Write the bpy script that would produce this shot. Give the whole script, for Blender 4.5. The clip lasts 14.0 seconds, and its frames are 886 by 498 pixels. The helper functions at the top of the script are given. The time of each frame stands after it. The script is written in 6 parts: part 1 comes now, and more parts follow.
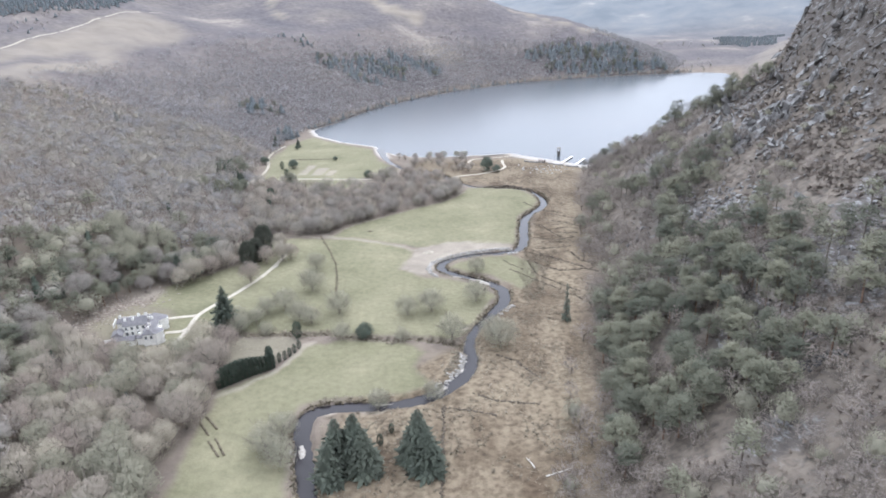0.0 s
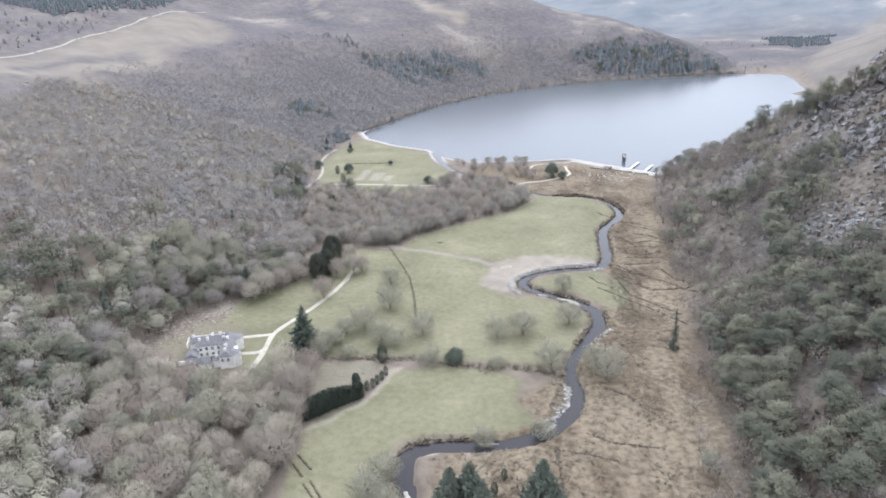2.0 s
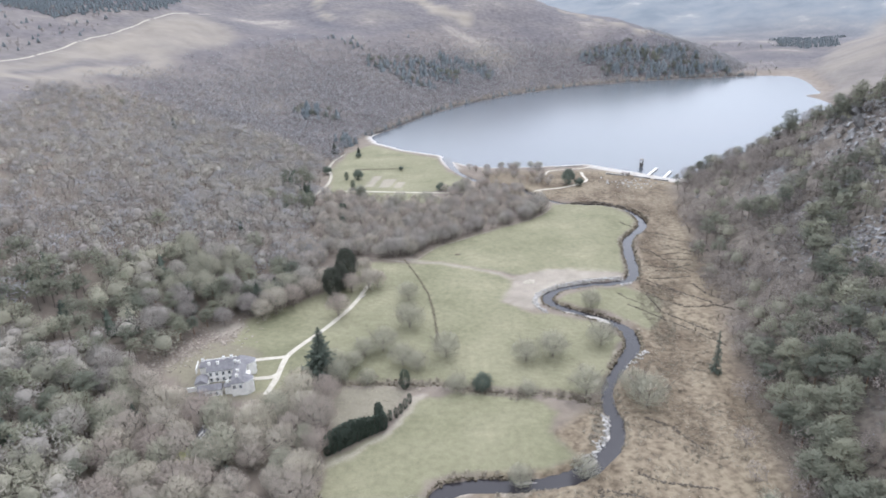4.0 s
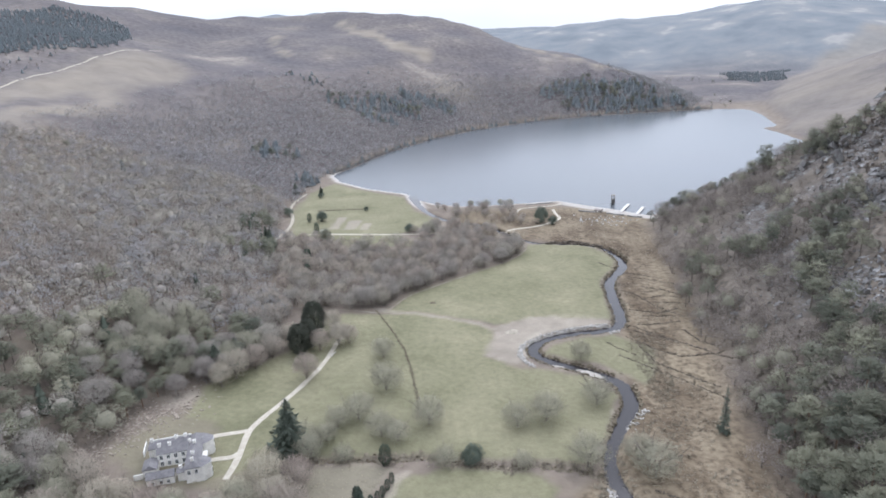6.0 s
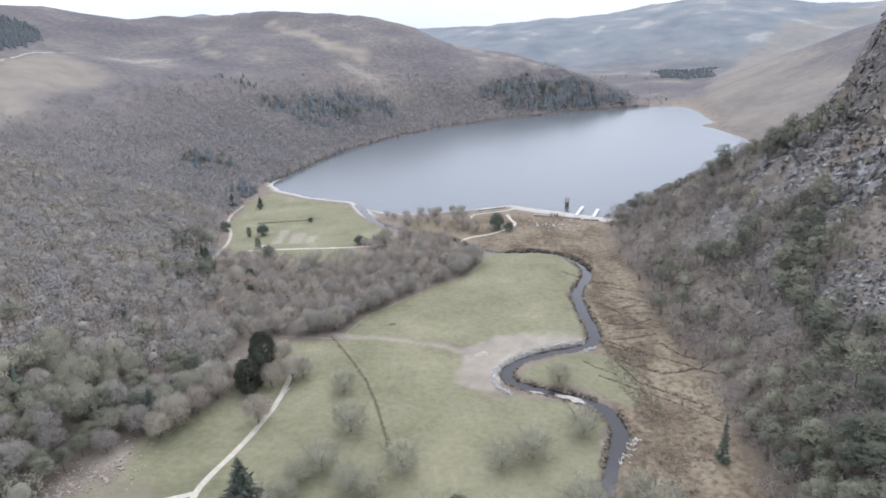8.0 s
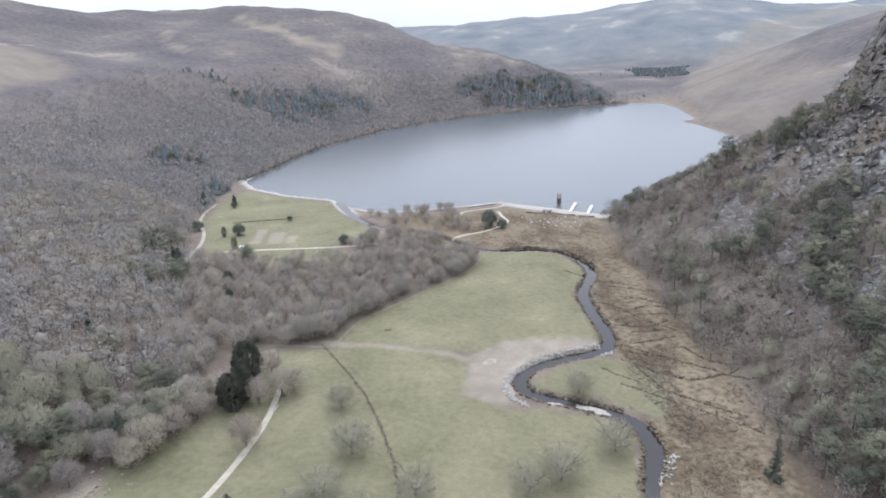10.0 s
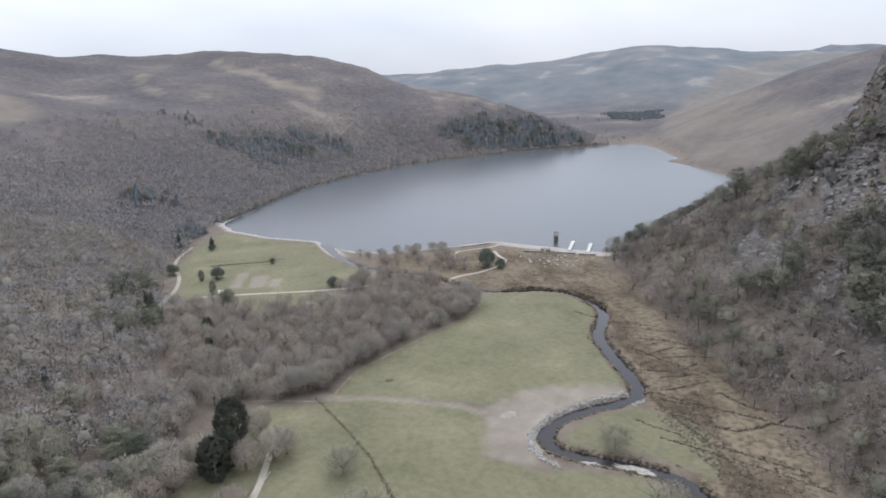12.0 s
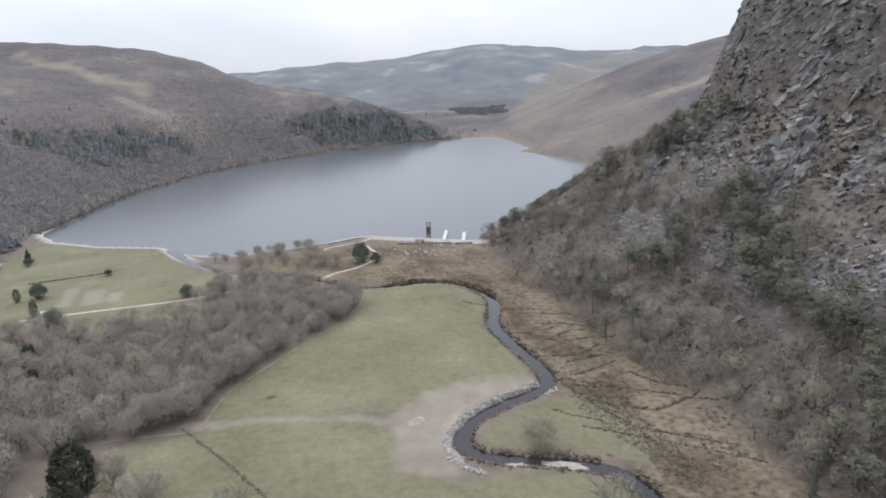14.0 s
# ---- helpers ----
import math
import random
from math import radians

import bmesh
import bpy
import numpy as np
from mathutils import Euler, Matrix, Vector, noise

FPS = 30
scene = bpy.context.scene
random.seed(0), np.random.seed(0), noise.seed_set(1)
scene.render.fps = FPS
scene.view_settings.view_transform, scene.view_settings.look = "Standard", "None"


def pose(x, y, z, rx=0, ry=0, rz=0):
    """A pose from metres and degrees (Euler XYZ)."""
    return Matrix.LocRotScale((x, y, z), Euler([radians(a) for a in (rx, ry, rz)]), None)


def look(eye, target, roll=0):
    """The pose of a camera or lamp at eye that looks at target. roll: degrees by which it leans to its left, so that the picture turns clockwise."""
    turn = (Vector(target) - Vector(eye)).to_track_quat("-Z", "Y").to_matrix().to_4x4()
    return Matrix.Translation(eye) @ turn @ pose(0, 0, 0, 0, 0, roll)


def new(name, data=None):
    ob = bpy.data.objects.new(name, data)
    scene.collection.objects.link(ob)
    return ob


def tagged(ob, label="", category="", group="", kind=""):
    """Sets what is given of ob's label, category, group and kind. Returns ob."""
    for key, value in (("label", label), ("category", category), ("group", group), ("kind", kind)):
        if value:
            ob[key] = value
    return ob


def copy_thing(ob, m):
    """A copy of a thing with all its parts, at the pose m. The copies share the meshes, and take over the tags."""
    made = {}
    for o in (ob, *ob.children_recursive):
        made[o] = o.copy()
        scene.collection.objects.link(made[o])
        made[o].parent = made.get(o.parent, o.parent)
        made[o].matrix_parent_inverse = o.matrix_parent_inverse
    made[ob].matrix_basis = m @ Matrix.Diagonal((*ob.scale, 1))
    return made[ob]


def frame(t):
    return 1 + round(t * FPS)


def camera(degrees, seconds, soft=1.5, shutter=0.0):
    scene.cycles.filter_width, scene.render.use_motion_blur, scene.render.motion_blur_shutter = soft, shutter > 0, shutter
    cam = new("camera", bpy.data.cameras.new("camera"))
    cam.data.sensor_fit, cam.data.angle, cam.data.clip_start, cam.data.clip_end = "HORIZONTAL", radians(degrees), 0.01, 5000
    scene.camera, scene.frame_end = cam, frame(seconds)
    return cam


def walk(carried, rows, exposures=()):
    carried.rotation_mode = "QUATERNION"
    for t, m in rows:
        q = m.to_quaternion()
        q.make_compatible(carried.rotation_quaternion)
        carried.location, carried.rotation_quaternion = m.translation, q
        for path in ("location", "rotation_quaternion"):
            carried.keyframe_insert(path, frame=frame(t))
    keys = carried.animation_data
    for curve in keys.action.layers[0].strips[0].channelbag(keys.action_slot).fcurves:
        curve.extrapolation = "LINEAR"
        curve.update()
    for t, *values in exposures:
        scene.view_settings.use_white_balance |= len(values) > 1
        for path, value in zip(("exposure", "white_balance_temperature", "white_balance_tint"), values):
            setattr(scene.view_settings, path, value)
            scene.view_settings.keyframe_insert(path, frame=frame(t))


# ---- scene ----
cam = camera(68.6, 14.0, soft=1.75)
PATH = [
    (0, (-5.598, 11.178, 141.407), (-5.614, 13.04, 140.68), -1.8),
    (0.5, (-12.315, 17.065, 141.362), (-12.403, 18.926, 140.634), -1.8),
    (1, (-19.756, 22.673, 141.347), (-19.848, 24.534, 140.62), -1.8),
    (1.5, (-27.766, 28.679, 141.223), (-27.857, 30.54, 140.496), -1.8),
    (2, (-34.425, 34.152, 141.483), (-34.52, 36.013, 140.757), -1.9),
    (2.5, (-38.821, 38.455, 141.802), (-38.926, 40.316, 141.078), -2.0),
    (5, (-47.779, 63.191, 141.382), (-47.872, 65.054, 140.66), -2.0),
    (5.5, (-50.254, 69.932, 141.119), (-50.346, 71.828, 140.49), -2.0),
    (6, (-52.588, 76.03, 141.308), (-52.561, 77.927, 140.675), -2.0),
    (6.5, (-54.499, 82.793, 141.716), (-54.391, 84.686, 141.079), -2.1),
    (7, (-56.772, 89.636, 142.035), (-56.575, 91.52, 141.393), -2.2),
    (7.5, (-58.918, 96.601, 142.008), (-58.721, 98.485, 141.367), -2.2),
    (8, (-61.428, 103.491, 140.987), (-61.213, 105.374, 140.347), -2.2),
    (10.5, (-74.342, 136.171, 129.619), (-74.002, 138.035, 128.976), -1.9),
    (11, (-76.627, 142.973, 127.279), (-76.254, 144.83, 126.637), -1.9),
    (11.5, (-78.593, 150.436, 124.436), (-78.209, 152.311, 123.856), -1.9),
    (12, (-80.547, 156.967, 121.383), (-80.153, 158.861, 120.874), -1.9),
    (12.5, (-83.705, 167.732, 117.525), (-83.083, 169.561, 117.006), -1.9),
    (13, (-85.542, 173.942, 114.818), (-84.647, 175.652, 114.293), -1.9),
    (13.5, (-85.86, 180.555, 112.171), (-84.992, 182.279, 111.648), -2.0),
    (14, (-86.203, 186.665, 110.031), (-85.379, 188.411, 109.509), -2.0),
]
EXPOSURES = [(t, stops, kelvin, 13) for t, stops, kelvin in ((0.0, 0.70, 5740), (2.5, 0.63, 5740), (5.0, 0.52, 5740), (6.0, 0.37, 5740), (8.0, 0.34, 5760), (11.0, 0.31, 5820), (11.5, 0.26, 5850), (12.0, -0.1, 5900), (12.6, -0.17, 5930), (13.2, -0.1, 5960), (14.0, -0.06, 5980))]
walk(cam, [(t, look(eye, target, roll)) for t, eye, target, roll in PATH], EXPOSURES)

# ---- world, sun, exposure ----
world = bpy.data.worlds.new("overcast_sky")
scene.world = world
world.use_nodes = True
wn, wl = world.node_tree.nodes, world.node_tree.links
wn.clear()
w_out = wn.new("ShaderNodeOutputWorld")
w_bg = wn.new("ShaderNodeBackground")
w_sky = wn.new("ShaderNodeTexSky")
w_sky.sky_type, w_sky.sun_disc = "NISHITA", False
SUN_EL, SUN_AZ = 48.0, 24.0
w_sky.sun_elevation, w_sky.sun_rotation = radians(SUN_EL), radians(SUN_AZ)
w_co = wn.new("ShaderNodeTexCoord")
w_sep = wn.new("ShaderNodeSeparateXYZ")
w_ramp = wn.new("ShaderNodeFloatCurve")
for px, py in ((0.08, 0.55), (0.30, 0.82)):
    w_ramp.mapping.curves[0].points.new(px, py)
w_ramp.mapping.curves[0].points[0].location = (0.0, 0.445)
w_ramp.mapping.curves[0].points[3].location = (1.0, 1.0)
w_ramp.mapping.update()
w_top = wn.new("ShaderNodeMath")
w_top.operation = "MULTIPLY"
w_top.inputs[1].default_value = 1.86
w_noise = wn.new("ShaderNodeTexNoise")
w_noise.inputs["Scale"].default_value, w_noise.inputs["Detail"].default_value = 2.2, 5.0
w_map = wn.new("ShaderNodeMapping")
w_map.inputs["Scale"].default_value = (1.0, 1.0, 3.2)
w_cl = wn.new("ShaderNodeValToRGB")
w_cl.color_ramp.elements[0].position, w_cl.color_ramp.elements[0].color = 0.36, (0.875, 0.905, 0.93, 1)
w_cl.color_ramp.elements[1].position, w_cl.color_ramp.elements[1].color = 0.66, (1.06, 1.06, 1.05, 1)
w_mul = wn.new("ShaderNodeMix")
w_mul.data_type, w_mul.blend_type = "RGBA", "MULTIPLY"
w_mul.inputs["Factor"].default_value = 1.0
w_sc = wn.new("ShaderNodeVectorMath")
w_sc.operation = "SCALE"
w_sc.inputs["Scale"].default_value = 0.10
w_add = wn.new("ShaderNodeMix")
w_add.data_type = "RGBA"
w_add.inputs["Factor"].default_value = 0.92
wl.new(w_co.outputs["Generated"], w_sep.inputs[0])
wl.new(w_sep.outputs["Z"], w_ramp.inputs["Value"])
wl.new(w_co.outputs["Generated"], w_map.inputs["Vector"])
wl.new(w_map.outputs[0], w_noise.inputs["Vector"])
wl.new(w_noise.outputs["Fac"], w_cl.inputs["Fac"])
wl.new(w_cl.outputs["Color"], w_mul.inputs["A"])
wl.new(w_ramp.outputs[0], w_top.inputs[0])
wl.new(w_top.outputs[0], w_mul.inputs["B"])
wl.new(w_sky.outputs["Color"], w_sc.inputs[0])
wl.new(w_sc.outputs[0], w_add.inputs["A"])
wl.new(w_mul.outputs["Result"], w_add.inputs["B"])
wl.new(w_add.outputs["Result"], w_bg.inputs["Color"])
w_bg.inputs["Strength"].default_value = 1.0
wl.new(w_bg.outputs[0], w_out.inputs["Surface"])

sun_data = bpy.data.lights.new("sun", "SUN")
sun_data.energy, sun_data.angle, sun_data.color = 1.05, radians(18), (1.0, 0.96, 0.91)
sun = new("sun", sun_data)
az, el = radians(SUN_AZ), radians(SUN_EL)
sun.matrix_world = look((0, 0, 400), (-400 * math.sin(az) * math.cos(el), -400 * math.cos(az) * math.cos(el), 400 - 400 * math.sin(el)))


# ---- materials ----
def material(name, rough=0.9):
    m = bpy.data.materials.new(name)
    m.use_nodes = True
    b = m.node_tree.nodes["Principled BSDF"]
    b.inputs["Roughness"].default_value = rough
    b.inputs["Specular IOR Level"].default_value = 0.2
    return m, m.node_tree.nodes, m.node_tree.links, b


def noise_node(nodes, links, scale, detail=4.0, stretch=None, rough=0.55):
    co = nodes.new("ShaderNodeNewGeometry")
    n = nodes.new("ShaderNodeTexNoise")
    n.inputs["Scale"].default_value, n.inputs["Detail"].default_value, n.inputs["Roughness"].default_value = scale, detail, rough
    if stretch:
        mp = nodes.new("ShaderNodeMapping")
        mp.inputs["Scale"].default_value = stretch[:3]
        if len(stretch) > 3:
            mp.inputs["Rotation"].default_value = (0, 0, radians(stretch[3]))
        links.new(co.outputs["Position"], mp.inputs["Vector"])
        links.new(mp.outputs[0], n.inputs["Vector"])
    else:
        links.new(co.outputs["Position"], n.inputs["Vector"])
    return n.outputs["Fac"]


def ramp(nodes, links, fac, stops):
    r = nodes.new("ShaderNodeValToRGB")
    while len(r.color_ramp.elements) < len(stops):
        r.color_ramp.elements.new(0.5)
    for e, (p, c) in zip(r.color_ramp.elements, stops):
        e.position, e.color = p, (*c, 1) if len(c) == 3 else c
    links.new(fac, r.inputs["Fac"])
    return r.outputs["Color"]


def mix(nodes, links, fac, a, b, blend="MIX"):
    m = nodes.new("ShaderNodeMix")
    m.data_type, m.blend_type = "RGBA", blend
    for key, v in (("Factor", fac), ("A", a), ("B", b)):
        if isinstance(v, (int, float)):
            m.inputs[key].default_value = v
        elif isinstance(v, tuple):
            m.inputs[key].default_value = (*v, 1)
        else:
            links.new(v, m.inputs[key])
    return m.outputs["Result"]


def bump(nodes, links, height, b, strength, dist):
    n = nodes.new("ShaderNodeBump")
    n.inputs["Strength"].default_value, n.inputs["Distance"].default_value = strength, dist
    links.new(height, n.inputs["Height"])
    links.new(n.outputs[0], b.inputs["Normal"])


def grey(v, warm=1.0):
    return (v * warm, v, v / warm)


def mottled(name, stops, scale, rough=0.9, fine=None, strength=0.4, dist=0.1, per_object=0.0, spec=0.2):
    """A surface with colour varied at two scales and a fine relief."""
    m, n, l, b = material(name, rough)
    b.inputs["Specular IOR Level"].default_value = spec
    big = noise_node(n, l, scale)
    col = ramp(n, l, big, stops)
    small = noise_node(n, l, fine or scale * 9)
    shade = ramp(n, l, small, [(0.25, (0.72, 0.72, 0.72)), (0.75, (1.25, 1.25, 1.25))])
    col = mix(n, l, 1.0, col, shade, "MULTIPLY")
    if per_object:
        info = n.new("ShaderNodeObjectInfo")
        tone = ramp(n, l, info.outputs["Random"], [(0.0, grey(1 - per_object)), (1.0, grey(1 + per_object))])
        col = mix(n, l, 1.0, col, tone, "MULTIPLY")
    l.new(col, b.inputs["Base Color"])
    bump(n, l, small, b, strength, dist)
    return m


def tree_material(name, low, high, rough=0.85, middle=None):
    """Twigs or needles: tinted tree by tree from the mesh's tint layer and sprig by sprig."""
    m, n, l, b = material(name, rough)
    at = n.new("ShaderNodeAttribute")
    at.attribute_name = "tint"
    geo = n.new("ShaderNodeNewGeometry")
    info = n.new("ShaderNodeObjectInfo")
    add = n.new("ShaderNodeMath")
    add.operation = "ADD"
    l.new(at.outputs["Fac"], add.inputs[0])
    half = n.new("ShaderNodeMath")
    half.operation = "MULTIPLY_ADD"
    half.inputs[1].default_value, half.inputs[2].default_value = 0.3, -0.15
    l.new(info.outputs["Random"], half.inputs[0])
    l.new(half.outputs[0], add.inputs[1])
    mid = middle or tuple((p + q) / 2 for p, q in zip(low, high))
    col = ramp(n, l, add.outputs[0], [(0.0, low), (0.5, mid), (1.0, high)])
    sprig = ramp(n, l, geo.outputs["Random Per Island"], [(0.0, grey(0.90)), (1.0, grey(1.10))])
    lie = n.new("ShaderNodeAttribute")
    lie.attribute_name = "spray"
    spun = n.new("ShaderNodeVectorTransform")
    spun.vector_type, spun.convert_from, spun.convert_to = "NORMAL", "OBJECT", "WORLD"
    l.new(lie.outputs["Vector"], spun.inputs[0])
    l.new(spun.outputs[0], b.inputs["Normal"])
    col = mix(n, l, 1.0, col, sprig, "MULTIPLY")
    fine = ramp(n, l, noise_node(n, l, 0.9, 5, None, 0.7), [(0.3, grey(0.86)), (0.7, grey(1.14))])
    col = mix(n, l, 1.0, col, fine, "MULTIPLY")
    l.new(col, b.inputs["Base Color"])
    thin = n.new("ShaderNodeBsdfTranslucent")
    l.new(col, thin.inputs["Color"])
    l.new(spun.outputs[0], thin.inputs["Normal"])
    both = n.new("ShaderNodeMixShader")
    both.inputs["Fac"].default_value = 0.3
    l.new(b.outputs[0], both.inputs[1])
    l.new(thin.outputs[0], both.inputs[2])
    l.new(both.outputs[0], n["Material Output"].inputs["Surface"])
    return m


TWIG = tree_material("bare_twigs", (0.272, 0.240, 0.218), (0.392, 0.358, 0.296), middle=(0.330, 0.300, 0.264))
BROWN_TWIG = tree_material("brown_grey_twigs", (0.318, 0.262, 0.222), (0.430, 0.385, 0.298), middle=(0.372, 0.326, 0.270))
BIRCH = tree_material("birch_scrub_twigs", (0.226, 0.196, 0.176), (0.335, 0.293, 0.250))
TWIG_GREEN = tree_material("ivy_and_lichen_twigs", (0.248, 0.238, 0.182), (0.385, 0.362, 0.272))
NEEDLE = tree_material("pine_needles", (0.130, 0.138, 0.106), (0.258, 0.254, 0.182))
FIR = tree_material("fir_needles", (0.078, 0.096, 0.078), (0.145, 0.164, 0.126))
GREY_FIR = tree_material("grey_green_fir_needles", (0.118, 0.140, 0.112), (0.180, 0.196, 0.150))
# greyed twigs: haze painted into the colour of far and hillside woods
HAZED_TWIG = tree_material("hazed_grey_twigs", (0.262, 0.256, 0.258), (0.352, 0.336, 0.328))
# far conifer needles, lightened and blued by haze painted into the colour
HAZED_CONIFER = tree_material("hazed_conifer_needles", (0.165, 0.186, 0.196), (0.225, 0.240, 0.240))
BARK = mottled("bark", [(0.3, (0.11, 0.09, 0.075)), (0.7, (0.21, 0.185, 0.16))], 1.5)
PINE_BARK = mottled("pine_bark", [(0.3, (0.13, 0.08, 0.055)), (0.7, (0.22, 0.15, 0.11))], 1.2)


def ground_material():
    m, n, l, b = material("ground_cover", 0.95)

    def layer(name):
        a = n.new("ShaderNodeAttribute")
        a.attribute_name = name
        s = n.new("ShaderNodeSeparateColor")
        l.new(a.outputs["Color"], s.inputs[0])
        return s.outputs[0], s.outputs[1], s.outputs[2]

    grass, gravel, bog = layer("cover_a")
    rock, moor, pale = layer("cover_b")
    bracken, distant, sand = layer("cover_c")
    n1 = noise_node(n, l, 0.035, 5)
    n2 = noise_node(n, l, 0.4, 6)
    n3 = noise_node(n, l, 2.2, 5)
    n4 = noise_node(n, l, 0.12, 6)
    lay = n.new("ShaderNodeMapping")
    lay.vector_type = "TEXTURE"
    lay.inputs["Rotation"].default_value = (0, radians(-34), radians(-98))
    lay.inputs["Scale"].default_value = (3.4, 0.8, 0.8)
    where = n.new("ShaderNodeNewGeometry")
    l.new(where.outputs["Position"], lay.inputs["Vector"])
    strata = n.new("ShaderNodeTexNoise")
    strata.inputs["Scale"].default_value, strata.inputs["Detail"].default_value, strata.inputs["Roughness"].default_value = 0.42, 9.0, 0.74
    l.new(lay.outputs[0], strata.inputs["Vector"])
    streak = strata.outputs["Fac"]
    far = noise_node(n, l, 0.008, 7)
    litter = ramp(n, l, n4, [(0.3, (0.125, 0.104, 0.086)), (0.52, (0.168, 0.138, 0.112)), (0.72, (0.196, 0.166, 0.128))])
    green = ramp(n, l, n1, [(0.30, (0.128, 0.124, 0.074)), (0.43, (0.158, 0.150, 0.092)), (0.56, (0.176, 0.165, 0.104)), (0.70, (0.212, 0.196, 0.126))])
    green = mix(n, l, 1.0, green, ramp(n, l, n2, [(0.3, grey(0.87)), (0.7, grey(1.13))]), "MULTIPLY")
    green = mix(n, l, 1.0, green, ramp(n, l, n3, [(0.3, grey(0.90)), (0.7, grey(1.10))]), "MULTIPLY")
    stone = ramp(n, l, n3, [(0.3, (0.26, 0.226, 0.182)), (0.55, (0.37, 0.328, 0.27)), (0.8, (0.48, 0.435, 0.37))])
    rush = ramp(n, l, n2, [(0.30, (0.080, 0.066, 0.051)), (0.42, (0.126, 0.106, 0.082)), (0.52, (0.165, 0.141, 0.110)), (0.64, (0.196, 0.170, 0.133)), (0.8, (0.165, 0.150, 0.110))])
    patch = ramp(n, l, noise_node(n, l, 0.055, 6, (1.0, 0.55, 1.0, 25), 0.62), [(0.36, (0.56, 0.48, 0.41)), (0.46, (0.78, 0.71, 0.62)), (0.52, (1.0, 0.93, 0.83)), (0.62, (1.12, 1.06, 0.94))])
    rush = mix(n, l, 1.0, rush, patch, "MULTIPLY")
    crag = ramp(n, l, streak, [(0.28, (0.055, 0.052, 0.050)), (0.42, (0.100, 0.090, 0.083)), (0.50, (0.122, 0.106, 0.094)), (0.56, (0.17, 0.165, 0.16)), (0.62, (0.29, 0.287, 0.282)), (0.70, (0.20, 0.196, 0.19)), (0.8, (0.095, 0.088, 0.082))])
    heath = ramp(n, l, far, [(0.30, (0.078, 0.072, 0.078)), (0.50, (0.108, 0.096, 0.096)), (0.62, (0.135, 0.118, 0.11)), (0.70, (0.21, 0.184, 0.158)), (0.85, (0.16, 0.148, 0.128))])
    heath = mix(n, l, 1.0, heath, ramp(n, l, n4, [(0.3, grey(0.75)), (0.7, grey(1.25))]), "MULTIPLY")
    brake = ramp(n, l, n2, [(0.28, (0.066, 0.058, 0.050)), (0.42, (0.108, 0.092, 0.076)), (0.54, (0.142, 0.119, 0.097)), (0.66, (0.160, 0.138, 0.111)), (0.8, (0.13, 0.124, 0.097))])
    brake = mix(n, l, 1.0, brake, ramp(n, l, n4, [(0.3, grey(0.7)), (0.7, grey(1.3))]), "MULTIPLY")
    # distant ground: haze is painted in as a blue-grey base colour
    haze_blue = ramp(n, l, far, [(0.35, (0.118, 0.133, 0.147)), (0.5, (0.150, 0.162, 0.174)), (0.60, (0.172, 0.178, 0.182)), (0.68, (0.25, 0.243, 0.232)), (0.8, (0.21, 0.21, 0.205))])
    straw = ramp(n, l, n1, [(0.3, (0.172, 0.147, 0.120)), (0.7, (0.236, 0.205, 0.166))])
    col = litter
    for f, c in ((moor, heath), (distant, haze_blue), (pale, straw), (bracken, brake), (bog, rush), (rock, crag), (grass, green), (gravel, stone), (sand, (0.37, 0.35, 0.325))):
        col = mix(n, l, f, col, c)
    l.new(col, b.inputs["Base Color"])
    rough = mix(n, l, rock, n2, streak)
    bump(n, l, rough, b, 0.7, 0.7)
    return m


GROUND = ground_material()


def water_material(name, base, wave, rough):
    m, n, l, b = material(name, rough)
    b.inputs["Base Color"].default_value = (*base, 1)
    b.inputs["IOR"].default_value = 1.33
    b.inputs["Specular IOR Level"].default_value = 0.5
    a = noise_node(n, l, wave, 3, (1.0, 0.45, 1.0, 20))
    bump(n, l, a, b, 0.25, 0.12)
    return m


LAKE_WATER = water_material("lake_water", (0.080, 0.088, 0.098), 0.5, 0.19)
RIVER_WATER = water_material("river_water", (0.026, 0.023, 0.025), 0.8, 0.12)


# ---- plan of the valley ----
LAKE = [(-158, 762), (-146, 728), (-114, 691), (-76, 664), (-66, 640), (-50, 622), (-28, 612), (5, 612), (27, 614), (56, 618), (72, 603), (92, 586), (116, 563), (140, 575), (177, 604), (232, 650), (300, 705), (368, 760), (398, 806), (407, 865), (413, 945), (410, 975), (442, 992), (450, 1025), (474, 1099), (491, 1180), (455, 1203), (400, 1201), (311, 1187), (232, 1172), (118, 1130), (19, 1059), (-53, 979), (-107, 886), (-138, 806)]
RIVER = [(-40, 140), (-50, 165), (-55, 185), (-58, 196), (-57, 204), (-50, 208), (-32, 207.5), (-20, 210), (-12, 214), (-5, 221), (0, 228), (3, 239), (2, 249), (3, 258), (7, 267), (13.5, 278), (20.5, 290), (21.8, 301), (19, 310), (8, 319), (-3, 326), (-10, 334), (-9, 343), (-1, 350), (12, 354), (28, 356), (36, 360), (40, 374), (42, 398), (46, 420), (57, 435), (64, 450), (62, 472), (55, 485), (44, 492), (27, 494.5), (14, 498), (1, 518), (-13, 547), (-42, 563), (-57, 592), (-65, 619), (-71, 652)]
LEFT_FOOT = [(-40, -700), (-70, -100), (-100, 80), (-128, 150), (-160, 215), (-172, 265), (-160, 292), (-148, 330), (-140, 360), (-143, 414), (-158, 506), (-176, 610), (-176, 690), (-168, 760), (-150, 812), (-121, 893), (-66, 990), (8, 1074), (110, 1148), (228, 1190), (311, 1204), (400, 1216), (450, 1300), (480, 1500), (430, 1800), (330, 2100), (200, 2600)]
